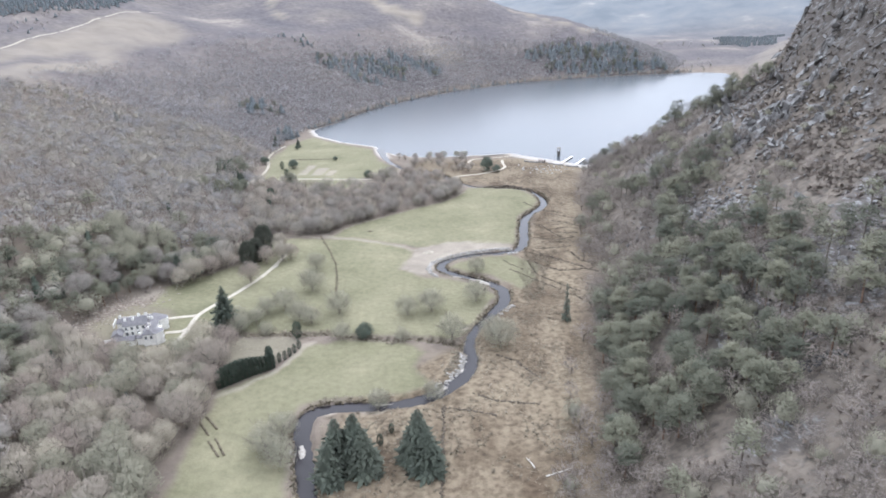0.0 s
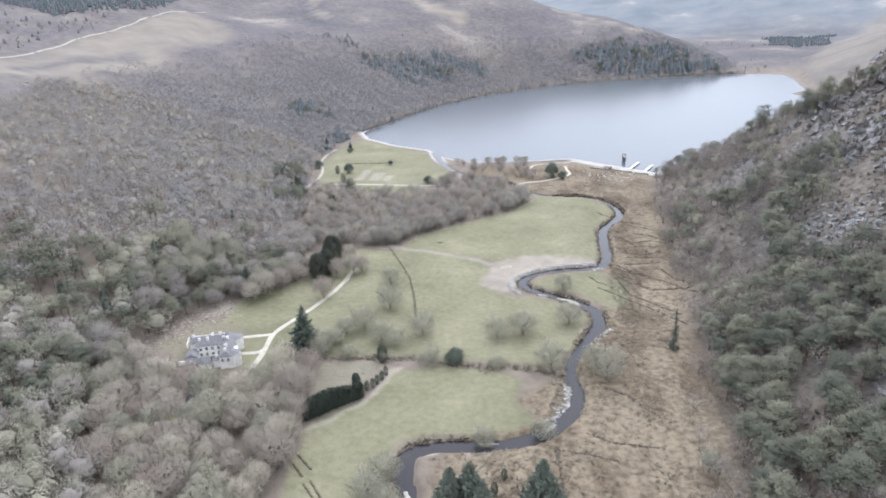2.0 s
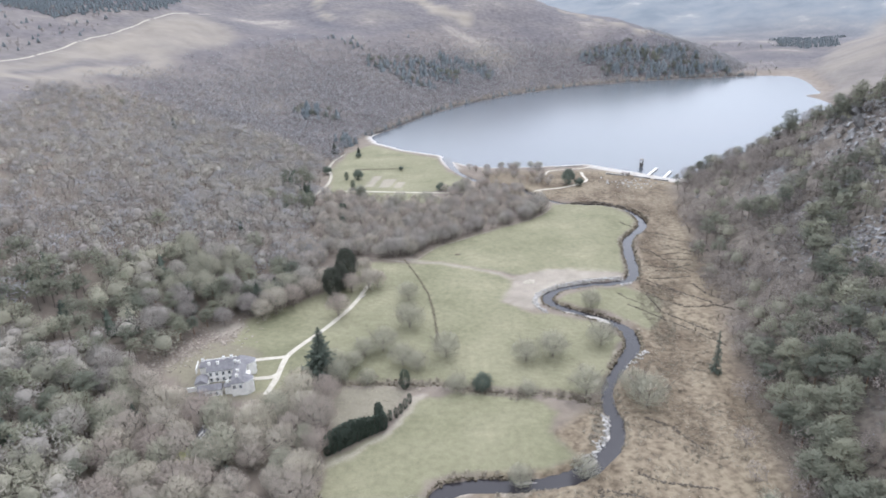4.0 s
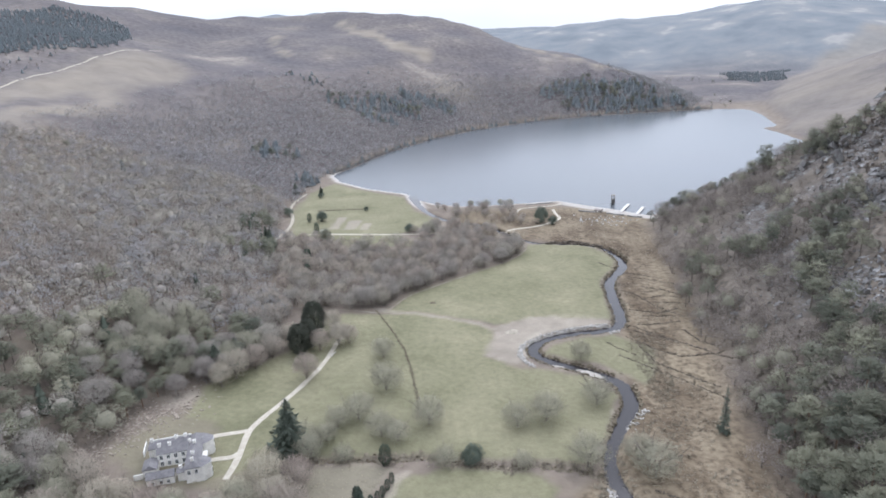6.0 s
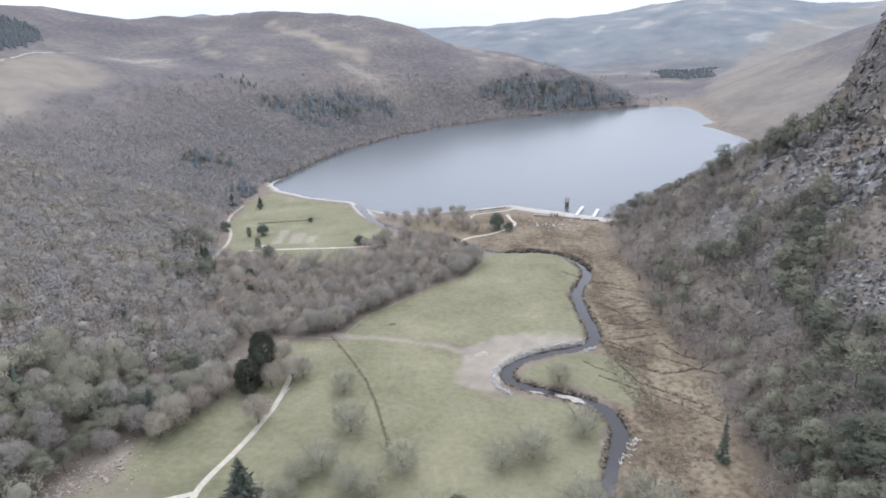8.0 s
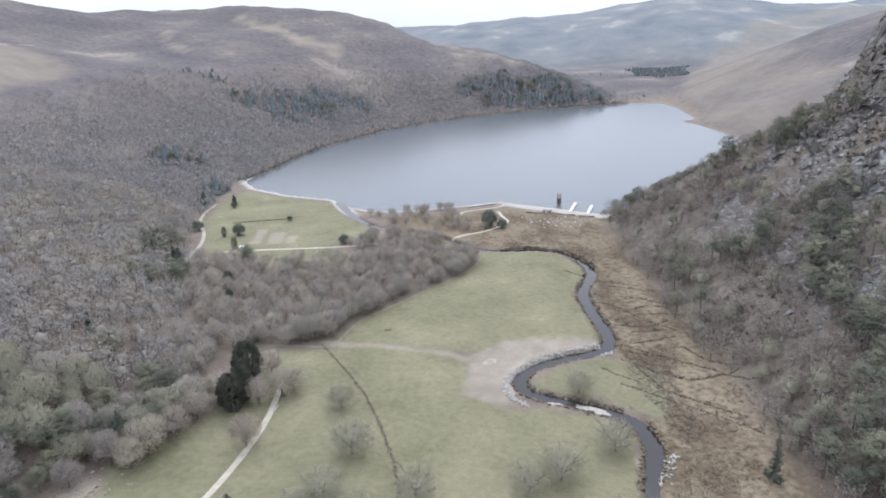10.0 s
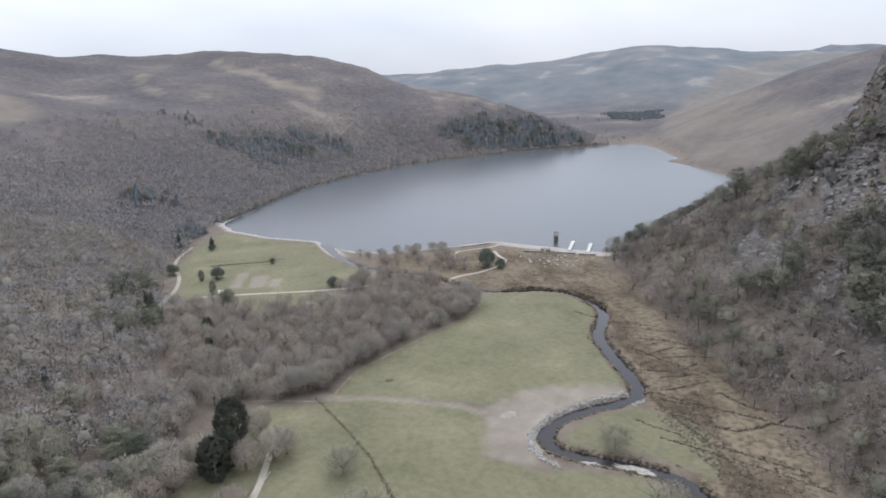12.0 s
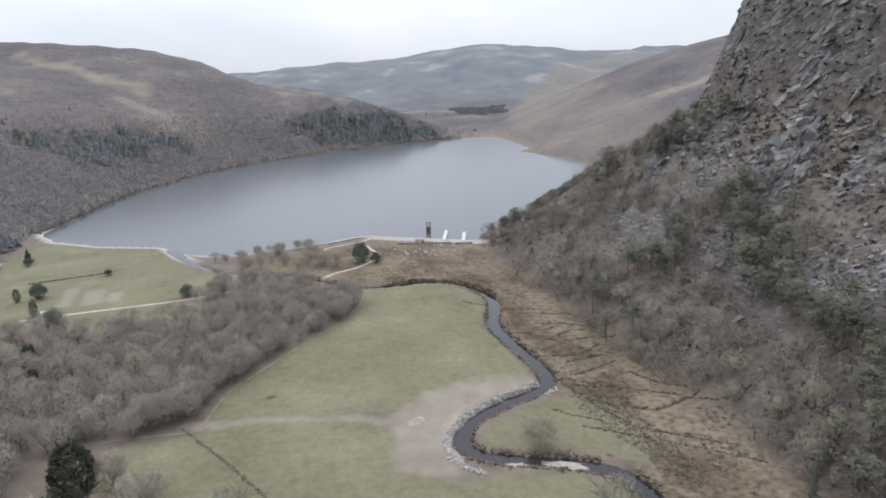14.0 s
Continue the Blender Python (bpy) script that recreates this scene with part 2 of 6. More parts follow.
RIGHT_FOOT = [(-5, -700), (5, 0), (18, 100), (34, 150), (46, 190), (52, 240), (60, 290), (70, 330), (79, 380), (86, 430), (95, 480), (103, 530), (120, 555), (182, 598), (238, 645), (306, 700), (374, 755), (404, 806), (413, 865), (420, 945), (470, 1015), (500, 1120), (530, 1210), (640, 1400), (800, 1640), (1050, 1950), (1500, 2300)]
CRAG = [(198, 290), (204, 400), (214, 448), (230, 492), (275, 505), (400, 535), (560, 470), (560, 250), (300, 170)]
FIELD_NORTH = [(-150, 716), (-110, 674), (-78, 648), (-68, 596), (-46, 562), (-78, 528), (-60, 500), (-110, 500), (-130, 530), (-157, 535), (-170, 606), (-168, 671)]
FIELD_A = [(12, 492), (8, 487), (1, 469), (-13, 455), (-28, 444), (-43, 431), (-58, 418), (-66, 411), (-74, 396), (-80, 386), (-64, 386), (-40, 376), (-24, 366), (0, 372), (34, 366), (38, 398), (42, 420), (53, 437), (59, 452), (57, 470), (50, 482), (42, 488)]
FIELD_B = [(-62, 384), (-40, 373), (-26, 361), (-28, 345), (-31, 333), (-22, 323), (-4, 317), (10, 310), (16, 298), (12, 284), (4, 268), (-2, 256), (-20, 257), (-44, 259), (-60, 264), (-84, 263), (-104, 262), (-120, 256), (-131, 250), (-134, 282), (-150, 290), (-148, 312), (-135, 326), (-120, 343), (-119, 382), (-103, 384), (-84, 384)]
FIELD_C = [(-92, 150), (-92, 217), (-84, 224), (-73, 234), (-66, 252), (-51, 256), (-25, 252), (-16, 244), (-20, 232), (-14, 220), (-24, 214), (-48, 212), (-61, 209), (-63, 196), (-58, 180), (-55, 150)]
ISLAND = [(-6, 333), (0, 342), (14, 348), (30, 350), (42, 336), (40, 318), (30, 302), (27, 310), (18, 320), (4, 328)]
PLATEAU = [(-505, 540), (-425, 548), (-400, 640), (-384, 720), (-380, 773), (-398, 850), (-384, 930), (-376, 1010), (-410, 1075), (-472, 1100), (-494, 980), (-492, 844), (-487, 678)]
GRAVEL_BAR = [(-28, 350), (-31, 336), (-25, 325), (-18, 325), (-13, 336), (-11, 347), (-2, 355), (12, 360), (30, 362), (31, 369), (12, 375), (-7, 373), (-24, 364)]


def segments(line, closed=False):
    pts = list(line) + ([line[0]] if closed else [])
    return zip(pts[:-1], pts[1:])


def line_distance(x, y, line, closed=False):
    best = np.full(np.shape(x), 1e9)
    for (ax, ay), (bx, by) in segments(line, closed):
        dx, dy = bx - ax, by - ay
        t = np.clip(((x - ax) * dx + (y - ay) * dy) / (dx * dx + dy * dy), 0, 1)
        best = np.minimum(best, np.hypot(x - ax - t * dx, y - ay - t * dy))
    return best


def inside(x, y, poly):
    hit = np.zeros(np.shape(x), bool)
    for (ax, ay), (bx, by) in segments(poly, True):
        if ay != by:
            hit ^= ((ay > y) != (by > y)) & (x < (bx - ax) * (y - ay) / (by - ay) + ax)
    return hit


def signed(x, y, poly):
    """Distance to the outline, positive inside."""
    d = line_distance(x, y, poly, True)
    return np.where(inside(x, y, poly), d, -d)


def step(a, b, v):
    t = np.clip((v - a) / (b - a), 0, 1)
    return t * t * (3 - 2 * t)


def value_noise(x, y):
    xi, yi = np.floor(x), np.floor(y)
    fx, fy = x - xi, y - yi
    fx, fy = fx * fx * (3 - 2 * fx), fy * fy * (3 - 2 * fy)

    def h(a, b):
        v = np.sin(a * 127.1 + b * 311.7) * 43758.5453
        return v - np.floor(v)

    top = h(xi, yi) * (1 - fx) + h(xi + 1, yi) * fx
    low = h(xi, yi + 1) * (1 - fx) + h(xi + 1, yi + 1) * fx
    return top * (1 - fy) + low * fy


def fbm(x, y, size, octaves=4):
    out, amp, total = 0, 1.0, 0
    for k in range(octaves):
        out, total = out + amp * value_noise(x / size + 17 * k, y / size - 9 * k), total + amp
        amp, size = amp * 0.5, size * 0.5
    return out / total * 2 - 1


def smooth_line(line, rounds=2):
    pts = np.array(line, float)
    for _ in range(rounds):
        a, b = pts[:-1], pts[1:]
        pts = np.concatenate([pts[:1], np.stack([0.75 * a + 0.25 * b, 0.25 * a + 0.75 * b], 1).reshape(-1, 2), pts[-1:]])
    return [tuple(p) for p in pts.tolist()]


RIVER = smooth_line(RIVER)
LEFT_HILL = LEFT_FOOT + [(200, 4900), (-4200, 4900), (-4200, -700)]
RIGHT_HILL = RIGHT_FOOT + [(5000, 2300), (5000, -700)]


def river_level(y):
    return np.interp(y, [130, 260, 350, 440, 500, 560, 620, 650], [4.6, 4.0, 3.2, 2.4, 1.8, 0.9, 0.12, 0.03])


def river_half(y):
    return np.interp(y, [130, 200, 236, 250, 264, 282, 300, 340, 400, 480, 520, 560, 650], [3.4, 3.0, 3.3, 2.5, 2.0, 3.1, 3.3, 2.9, 3.1, 2.8, 2.3, 2.8, 3.0])


def hill_heights(x, y):
    """The two hillsides and the crag, above the valley floor."""
    wob = fbm(x, y, 60, 3)
    dl = np.maximum(signed(x, y, LEFT_HILL) + 5 * wob, 0)
    rise = 0.36 + 0.05 * fbm(x + 500, y, 180, 2)
    low = rise * np.minimum(dl, 215)
    bear = np.degrees(np.arctan2(x + 60, y - 150))
    lift = np.interp(bear, [-60, -40, -25, -18, -10, -5, -2, 2, 5, 7, 9, 14], [0.8, 0.95, 0.95, 0.68, 0.82, 1.12, 1.32, 1.5, 1.5, 1.1, 0.7, 0.6])
    high = 0.25 * lift * np.clip(dl - 215, 0, 560) * (1 + 0.25 * fbm(x, y + 300, 260, 3))
    left = np.where(dl > 0, low * step(0, 14, dl) + high - 0.03 * np.maximum(dl - 775, 0), 0)
    dr = np.maximum(signed(x, y, RIGHT_HILL) + 4 * wob, 0)
    slope = np.interp(y, [100, 300, 380, 440, 560, 680, 820, 1100], [0.58, 0.58, 0.64, 0.68, 0.60, 0.46, 0.33, 0.30])
    right = slope * np.minimum(dr, 260) * step(-4, 16, dr) + 0.16 * np.clip(dr - 260, 0, 900)
    e = np.maximum(signed(x, y, CRAG) + 7 * fbm(x, y, 22, 3), 0)
    right = right + 55 * np.exp(-(((x - 1060) / 330) ** 2) - ((y - 1160) / 300) ** 2)
    right = np.where(dr > 0, right + np.minimum(2.2 * e, 60 + 0.42 * e), 0)
    return left, right, dl, dr, e


DITCH = [(-103, 260), (-92, 262), (-84, 262), (-70, 261), (-60, 263), (-44, 257.5), (-30, 255), (-21, 256), (-10, 253), (0, 249)]
DRAINS = ([(40, 360), (49, 349), (60, 338), (66, 331)], [(35, 348), (44, 336), (53, 326), (72, 327)], [(38, 341), (40, 323), (53, 306), (58, 300)], [(-9, 206), (-9, 182), (-10, 120)], [(-9, 206), (2, 203), (10, 200)], [(48, 452), (60, 430), (76, 418)], [(44, 380), (58, 372), (70, 376)], [(47, 407), (54, 400), (57, 392), (59, 384), (64, 373), (69, 366)], [(57, 392), (70, 394), (76, 389)], [(44, 360), (53, 360), (65, 361)], [(50, 370), (60, 368), (65, 367)], [(25, 343), (28, 337), (34, 330)], [(42, 337), (52, 329)], [(38, 356), (48, 347), (60, 338), (68, 326), (74, 317), (82, 311)], [(27, 330), (40, 314), (50, 302), (58, 290)], [(61, 386), (72, 383), (80, 378)], [(63, 352), (66, 340), (74, 330)], [(13, 241), (20, 236), (27, 224)], [(2, 214), (10, 209), (25, 206)], [(62, 408), (72, 400), (78, 392)], [(58, 424), (66, 420), (80, 408)])


def height(x, y):
    x, y = np.asarray(x, float), np.asarray(y, float)
    left, right, dl, dr, e = hill_heights(x, y)
    lake = signed(x, y, LAKE)
    floor = np.interp(y, [130, 260, 350, 440, 500, 560, 620, 1200, 2500, 4000], [5.9, 5.2, 4.4, 3.6, 3.0, 2.0, 1.6, 2.5, 22, 40])
    floor = floor + 0.035 * np.clip(-60 - x, 0, 90) * step(520, 420, y) + 0.04 * np.clip(x - 50, 0, 60) * step(560, 480, y)
    floor = np.minimum(floor, 0.12 + 0.075 * np.maximum(-lake, 0) + 2.0 * step(20, 60, -lake))
    rough = fbm(x, y, 9, 3)
    open_moor = step(40, 6, np.abs(x - 58)) * step(150, 190, y) * step(520, 480, y)
    z = floor + left + right + 0.10 * rough + 0.35 * open_moor * (rough > 0.05) * rough
    # broken ground and tilted slabs on the east slope
    east = step(10, 60, dr) * step(720, 560, y)
    slab = fbm(x * 0.6 + y * 0.35, (y - x * 0.5) * 1.9, 17, 4)
    ledge = 2.2 * np.abs(fbm(x * 0.5 + y * 0.4, (y - x * 0.6) * 1.6, 9, 3))
    z = z + east * (2.6 * slab + 1.2 * fbm(x, y, 6, 2) + ledge) * (1 + 1.1 * step(-10, 14, signed(x, y, CRAG)))
    z = z + step(30, 120, dl) * 2.5 * fbm(x, y, 35, 3)
    # distant ridges
    r, b = np.hypot(x + 60, y - 150), np.degrees(np.arctan2(x + 60, y - 150))
    ridge = 118 + 46 * step(7, 15, b) + 66 * np.exp(-(((b - 28.5) / 6.5) ** 2)) + 10 * np.exp(-(((b - 40) / 6) ** 2)) + 14 * fbm(b * 30, r * 0.15, 60, 3)
    z = np.maximum(z, ridge * step(1750, 3000, r + 120 * fbm(x, y, 420, 3)) * step(-60, 0, b + 20) * step(75, 60, b))
    back = 150 + 80 * np.exp(-(((b - 43) / 5) ** 2)) + 12 * fbm(b * 30, b * 11, 50, 2)
    z = np.maximum(z, back * step(3300, 4350, r))
    # lake bed and river bed
    z = np.where(lake > 0, np.minimum(-0.05 - 0.07 * lake, 0), z)
    z = z - 1.1 * step(2.0, 0.7, line_distance(x, y, DITCH) + 0.6 * fbm(x, y, 5, 2))
    for drain in DRAINS:
        z = z - 0.6 * step(1.5, 0.4, line_distance(x, y, drain) + 0.5 * fbm(x, y, 6, 2))
    dw = line_distance(x, y, RIVER)
    half = river_half(y) + 0.5 * fbm(x, y, 7, 2)
    bed = river_level(y) - 0.7
    z = np.where((lake <= 0) & (dw < half + 0.9), bed + (z - bed) * step(half - 0.6, half + 0.9, dw), z)
    return z


def spread(lo, hi, first, last, fine, grow, most):
    """Grid lines: even between lo and hi, then wider and wider out to first and last."""
    mid = list(np.arange(lo, hi + 0.01, fine))
    s, v, up = fine, mid[-1], []
    while v < last:
        s = min(s * grow, most)
        v += s
        up.append(v)
    s, v, down = fine, lo, []
    while v > first:
        s = min(s * grow, most)
        v -= s
        down.append(v)
    return np.array(down[::-1] + mid + up)


def link_mesh(name, verts, faces, mat, smooth=True):
    me = bpy.data.meshes.new(name)
    n = len(faces)
    k = faces.shape[1]
    me.vertices.add(len(verts))
    me.vertices.foreach_set("co", np.asarray(verts, np.float32).ravel())
    me.loops.add(n * k)
    me.loops.foreach_set("vertex_index", np.asarray(faces, np.int32).ravel())
    me.polygons.add(n)
    me.polygons.foreach_set("loop_start", np.arange(0, n * k, k, dtype=np.int32))
    me.polygons.foreach_set("use_smooth", np.full(n, smooth))
    me.materials.append(mat)
    me.update(calc_edges=True)
    me.validate()
    return me


GRID = []


def build_ground():
    xs = spread(-104, 112, -4200, 4200, 1.5, 1.045, 66)
    xs = np.r_[xs[xs <= 112], np.arange(114.4, 300, 2.4), 300 + np.cumsum(np.minimum(2.4 * 1.06 ** np.arange(130), 66))]
    ys = spread(172, 625, -700, 4750, 1.75, 1.04, 66)
    gx, gy = np.meshgrid(xs, ys)
    x, y = gx.ravel(), gy.ravel()
    z = height(x, y)
    nx, ny = len(xs), len(ys)
    GRID[:] = [xs, ys, z.reshape(ny, nx)]
    i = np.arange(nx * ny).reshape(ny, nx)
    faces = np.stack([i[:-1, :-1], i[:-1, 1:], i[1:, 1:], i[1:, :-1]], -1).reshape(-1, 4)
    me = link_mesh("ground", np.stack([x, y, z], -1), faces, GROUND)
    # cover of the ground, by zones with ragged edges
    jx, jy = x + 2.2 * fbm(x, y, 8, 3), y + 2.2 * fbm(x + 90, y, 8, 3)
    dl, dr = signed(x, y, LEFT_HILL), signed(x, y, RIGHT_HILL)
    dw, lake = line_distance(x, y, RIVER), signed(x, y, LAKE)
    grass = np.zeros_like(x)
    for poly in (FIELD_NORTH, FIELD_A, FIELD_B, FIELD_C, ISLAND):
        grass = np.maximum(grass, step(-1.5, 2.0, signed(jx, jy, poly)))
    bog = step(8, -8, dr) * step(0, 10, x - np.interp(y, [150, 210, 250, 300, 360, 400, 440, 480, 520, 560], [-60, -50, -6, 18, 30, 42, 50, 55, -20, -40])) * step(600, 580, y)
    dry = step(24, -6, np.hypot((jx + 4), (jy - 232) * 0.8)) * step(-2, 6, signed(x, y, FIELD_C) + 6)
    bog = np.maximum(bog * (1 - 0.75 * (grass > 0.5)), 0.75 * dry)
    gravel = step(-2.0, 1.5, signed(jx + 0.6 * fbm(x, y, 3, 2), jy, GRAVEL_BAR)) * np.clip(0.26 + 0.3 * fbm(x, y, 6, 3) + 0.14 * fbm(x, y, 2.4, 2) + 0.45 * step(9, 3.5, dw), 0, 0.9)
    beach = step(5, 2, -lake) * step(14, 2, np.abs(x + 112) - 45) * step(640, 656, y) * step(782, 768, y)
    beach = np.maximum(beach, step(17, 8, -lake) * step(48, 62, x) * step(128, 112, x) * step(640, 620, y))
    beach = np.maximum(beach, 0.9 * step(5, 2, -lake) * step(640, 620, y) * step(-66, -56, x) * step(130, 120, x))
    beach = np.maximum(beach, 0.7 * step(7, 4, dw) * step(596, 625, y) * (lake < 2))
    beach = np.maximum(beach, 0.18 * step(4, 1, -lake) * step(400, 460, x) * step(900, 1000, y))
    beach = beach * np.where(x > -40, np.clip(0.85 + 0.6 * fbm(x, y, 7, 3), 0.2, 1), 1.0)
    bars = step(0.35, 0.6, fbm(x, y, 11, 2) + 0.3 * fbm(x, y, 3, 2)) * step(6.5, 4.5, dw) * step(420, 380, y)
    gravel = np.clip(np.maximum.reduce([gravel, beach, 0.8 * bars]), 0, 1)
    sand = np.clip(beach, 0, 1)
    track = step(3.2, 1.2, line_distance(jx, jy, [(-84, 389), (-61, 383), (-40, 373), (-26, 362)]))
    gravel = np.maximum(gravel, (0.36 + 0.2 * fbm(x, y, 5, 2)) * track)
    foot = step(2.0, 0.6, line_distance(jx, jy, [(-91, 214), (-84, 220.5), (-77, 227), (-72, 236), (-67.5, 246), (-66, 254)]))
    gravel = np.maximum(gravel, 0.45 * foot)
    gravel = np.maximum(gravel, 0.5 * step(8, 4, np.hypot(jx + 154, jy - 303)))
    _, _, _, _, e = hill_heights(x, y)
    rock = step(16, 50, dr) * step(820, 640, y) * (0.12 + 0.88 * step(0.02, 0.22, fbm(x * 0.7 + y * 0.3, y * 1.4 - x * 0.5, 34, 4)))
    rock = np.maximum(rock, 0.9 * step(-4, 10, e - 1) * (e > 0)) * (y < 820) * (x < 800)
    # heath's grey-purple also runs under the far wood, painting haze there
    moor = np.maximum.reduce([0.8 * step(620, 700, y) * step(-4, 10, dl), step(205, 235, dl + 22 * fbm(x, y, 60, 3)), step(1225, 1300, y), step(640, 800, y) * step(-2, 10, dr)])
    bracken = step(-6, 12, dr + 5 * fbm(x, y, 20, 2)) * step(760, 640, y)
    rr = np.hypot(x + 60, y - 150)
    # mask of the painted haze tint, growing with range
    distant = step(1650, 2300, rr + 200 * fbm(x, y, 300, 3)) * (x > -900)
    plateau = step(-14, 14, signed(x + 10 * fbm(x, y, 40, 3), y + 14 * fbm(x + 70, y, 50, 3), PLATEAU))
    pale = plateau * np.clip(0.8 + 0.35 * fbm(x, y, 60, 3), 0, 1) * (1 - 0.85 * step(0.34, 0.5, fbm(x * 0.8, y * 0.35, 34, 2)))
    pale = np.maximum(pale, 0.30 * step(0.15, 0.6, fbm(x + 40, y, 120, 3)) * step(240, 300, dl + 25 * fbm(x, y, 60, 3)))
    pale = np.maximum(pale, 0.5 * step(1.1, 0.6, np.hypot((x + 4) / 42, (y - 1208) / 36) + 0.3 * fbm(x, y, 20, 2)))
    pale = np.maximum(pale, (0.55 + 0.4 * fbm(x, y, 90, 4)) * step(700, 850, y) * step(0, 15, dr) * step(210, 120, dr + 30 * fbm(x, y, 60, 2)))
    pale = np.maximum(pale, 0.85 * step(-2.0, 1.5, signed(jx, jy, GRAVEL_BAR)))
    rough_field = step(-2, 2, signed(jx, jy, [(-104, 258), (-80, 259), (-70, 256), (-76, 240), (-80, 234), (-92, 224), (-96, 240)]))
    pale, bog = np.maximum(pale, 0.85 * rough_field), bog * (1 - rough_field)
    grass = np.maximum(grass, 0.4 * rough_field)
    lawn = step(-2, 3, signed(jx, jy, [(-150, 250), (-118, 246), (-104, 258), (-132, 285), (-158, 292), (-168, 268)]))
    grass = np.maximum(grass, 0.5 * lawn)
    for cx, cy, half, long in ((-127, 568, 3.6, 18), (-114.8, 561, 4.8, 14), (-104.2, 555, 3.3, 10)):
        u, v = (x - cx) - 0.08 * (y - cy) + 0.8 * fbm(x, y, 5, 2), (y - cy)
        pale = np.maximum(pale, 0.8 * step(half + 1, half - 1, np.abs(u)) * step(long + 1, long - 3, np.abs(v)))
        grass = grass * (1 - 0.6 * step(half + 1, half - 1, np.abs(u)) * step(long + 1, long - 3, np.abs(v)))
        gravel = np.maximum(gravel, 0.3 * step(half + 1, half - 1, np.abs(u)) * step(long + 1, long - 3, np.abs(v)))
    for wide, streak in ((26, [(-252, 1610), (-171, 1498), (-100, 1382), (-58, 1358)]), (20, [(150, 1520), (225, 1425), (282, 1378), (342, 1427), (420, 1500)]), (14, [(-350, 1490), (-345, 1395), (-328, 1330), (-294, 1262)])):
        pale = np.maximum(pale, step(wide, 0.3 * wide, line_distance(x, y, streak) + 18 * fbm(x, y, 50, 2)))
    one = np.ones_like(x)
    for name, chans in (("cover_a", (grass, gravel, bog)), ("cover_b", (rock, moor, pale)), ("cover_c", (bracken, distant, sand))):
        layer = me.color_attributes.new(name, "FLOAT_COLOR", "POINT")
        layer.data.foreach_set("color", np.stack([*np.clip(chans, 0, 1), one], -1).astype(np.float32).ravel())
    return tagged(new("ground", me), "valley floor of pasture and bog between wooded and craggy slopes", "ground", kind="structure")


ground = build_ground()


def surface(x, y):
    """The height of the ground's own mesh."""
    xs, ys, zz = GRID
    x, y = np.asarray(x, float), np.asarray(y, float)
    i, j = np.clip(np.searchsorted(xs, x) - 1, 0, len(xs) - 2), np.clip(np.searchsorted(ys, y) - 1, 0, len(ys) - 2)
    u, v = (x - xs[i]) / (xs[i + 1] - xs[i]), (y - ys[j]) / (ys[j + 1] - ys[j])
    return (zz[j, i] * (1 - u) + zz[j, i + 1] * u) * (1 - v) + (zz[j + 1, i] * (1 - u) + zz[j + 1, i + 1] * u) * v


def flat_mesh(name, poly, z, mat):
    bm = bmesh.new()
    f = bm.faces.new([bm.verts.new((x, y, z)) for x, y in poly])
    if f.normal.z < 0:
        f.normal_flip()
    bmesh.ops.triangulate(bm, faces=bm.faces[:])
    me = bpy.data.meshes.new(name)
    bm.normal_update()
    bm.to_mesh(me)
    bm.free()
    me.materials.append(mat)
    return me


def grown(poly, by):
    out = []
    n = len(poly)
    for k, (x, y) in enumerate(poly):
        (ax, ay), (bx, by_) = poly[k - 1], poly[(k + 1) % n]
        d = Vector((by_ - ay, -(bx - ax))).normalized()
        if inside(np.array(x + d.x), np.array(y + d.y), poly):
            d = -d
        out.append((x + d.x * by, y + d.y * by))
    return out


tagged(new("lake_water", flat_mesh("lake_water", grown(LAKE, 3.0), 0.0, LAKE_WATER)), "calm grey lake reflecting an overcast sky", "lake", kind="structure")


def ribbon(name, line, width, lift, mat, level=None, cross=3, wobble=0.0):
    """A strip along a line, draped on the ground or laid at a level."""
    faces = []
    pts = np.array(line, float)
    tang = np.gradient(pts, axis=0)
    tang /= np.linalg.norm(tang, axis=1)[:, None] + 1e-9
    side = np.stack([-tang[:, 1], tang[:, 0]], -1)
    w = (width(pts[:, 1]) if callable(width) else np.full(len(pts), width)) * (1 + wobble * fbm(pts[:, 0], pts[:, 1], 6, 2))
    q = pts[:, None, :] + side[:, None, :] * w[:, None, None] * (np.arange(cross) / (cross - 1) - 0.5)[None, :, None]
    z = np.repeat(level(pts[:, 1])[:, None], cross, 1) if level else surface(q[..., 0], q[..., 1]) + lift
    verts = np.concatenate([q, z[..., None]], -1).reshape(-1, 3)
    for k in range(len(pts) - 1):
        for j in range(cross - 1):
            a = k * cross + j
            faces.append((a, a + cross, a + cross + 1, a + 1))
    return link_mesh(name, verts, np.array(faces)[:, ::-1], mat)


tagged(new("river_water", ribbon("river_water", RIVER, lambda y: 2 * river_half(y) + 1.6, 0, RIVER_WATER, level=river_level, cross=2)), "narrow dark river winding through the pasture", "river", kind="structure")


# ---- trees ----
def tube(path, radii, sides=5):
    """Vertices and triangles of a tapered limb along a path."""
    v, f = [], []
    for k, (p, r) in enumerate(zip(path, radii)):
        for s in range(sides):
            a = 2 * math.pi * s / sides
            v.append((p[0] + r * math.cos(a), p[1] + r * math.sin(a), p[2]))
    for k in range(len(path) - 1):
        for s in range(sides):
            a, b = k * sides + s, k * sides + (s + 1) % sides
            f += [(a, b, b + sides), (a, b + sides, a + sides)]
    return np.array(v), np.array(f)


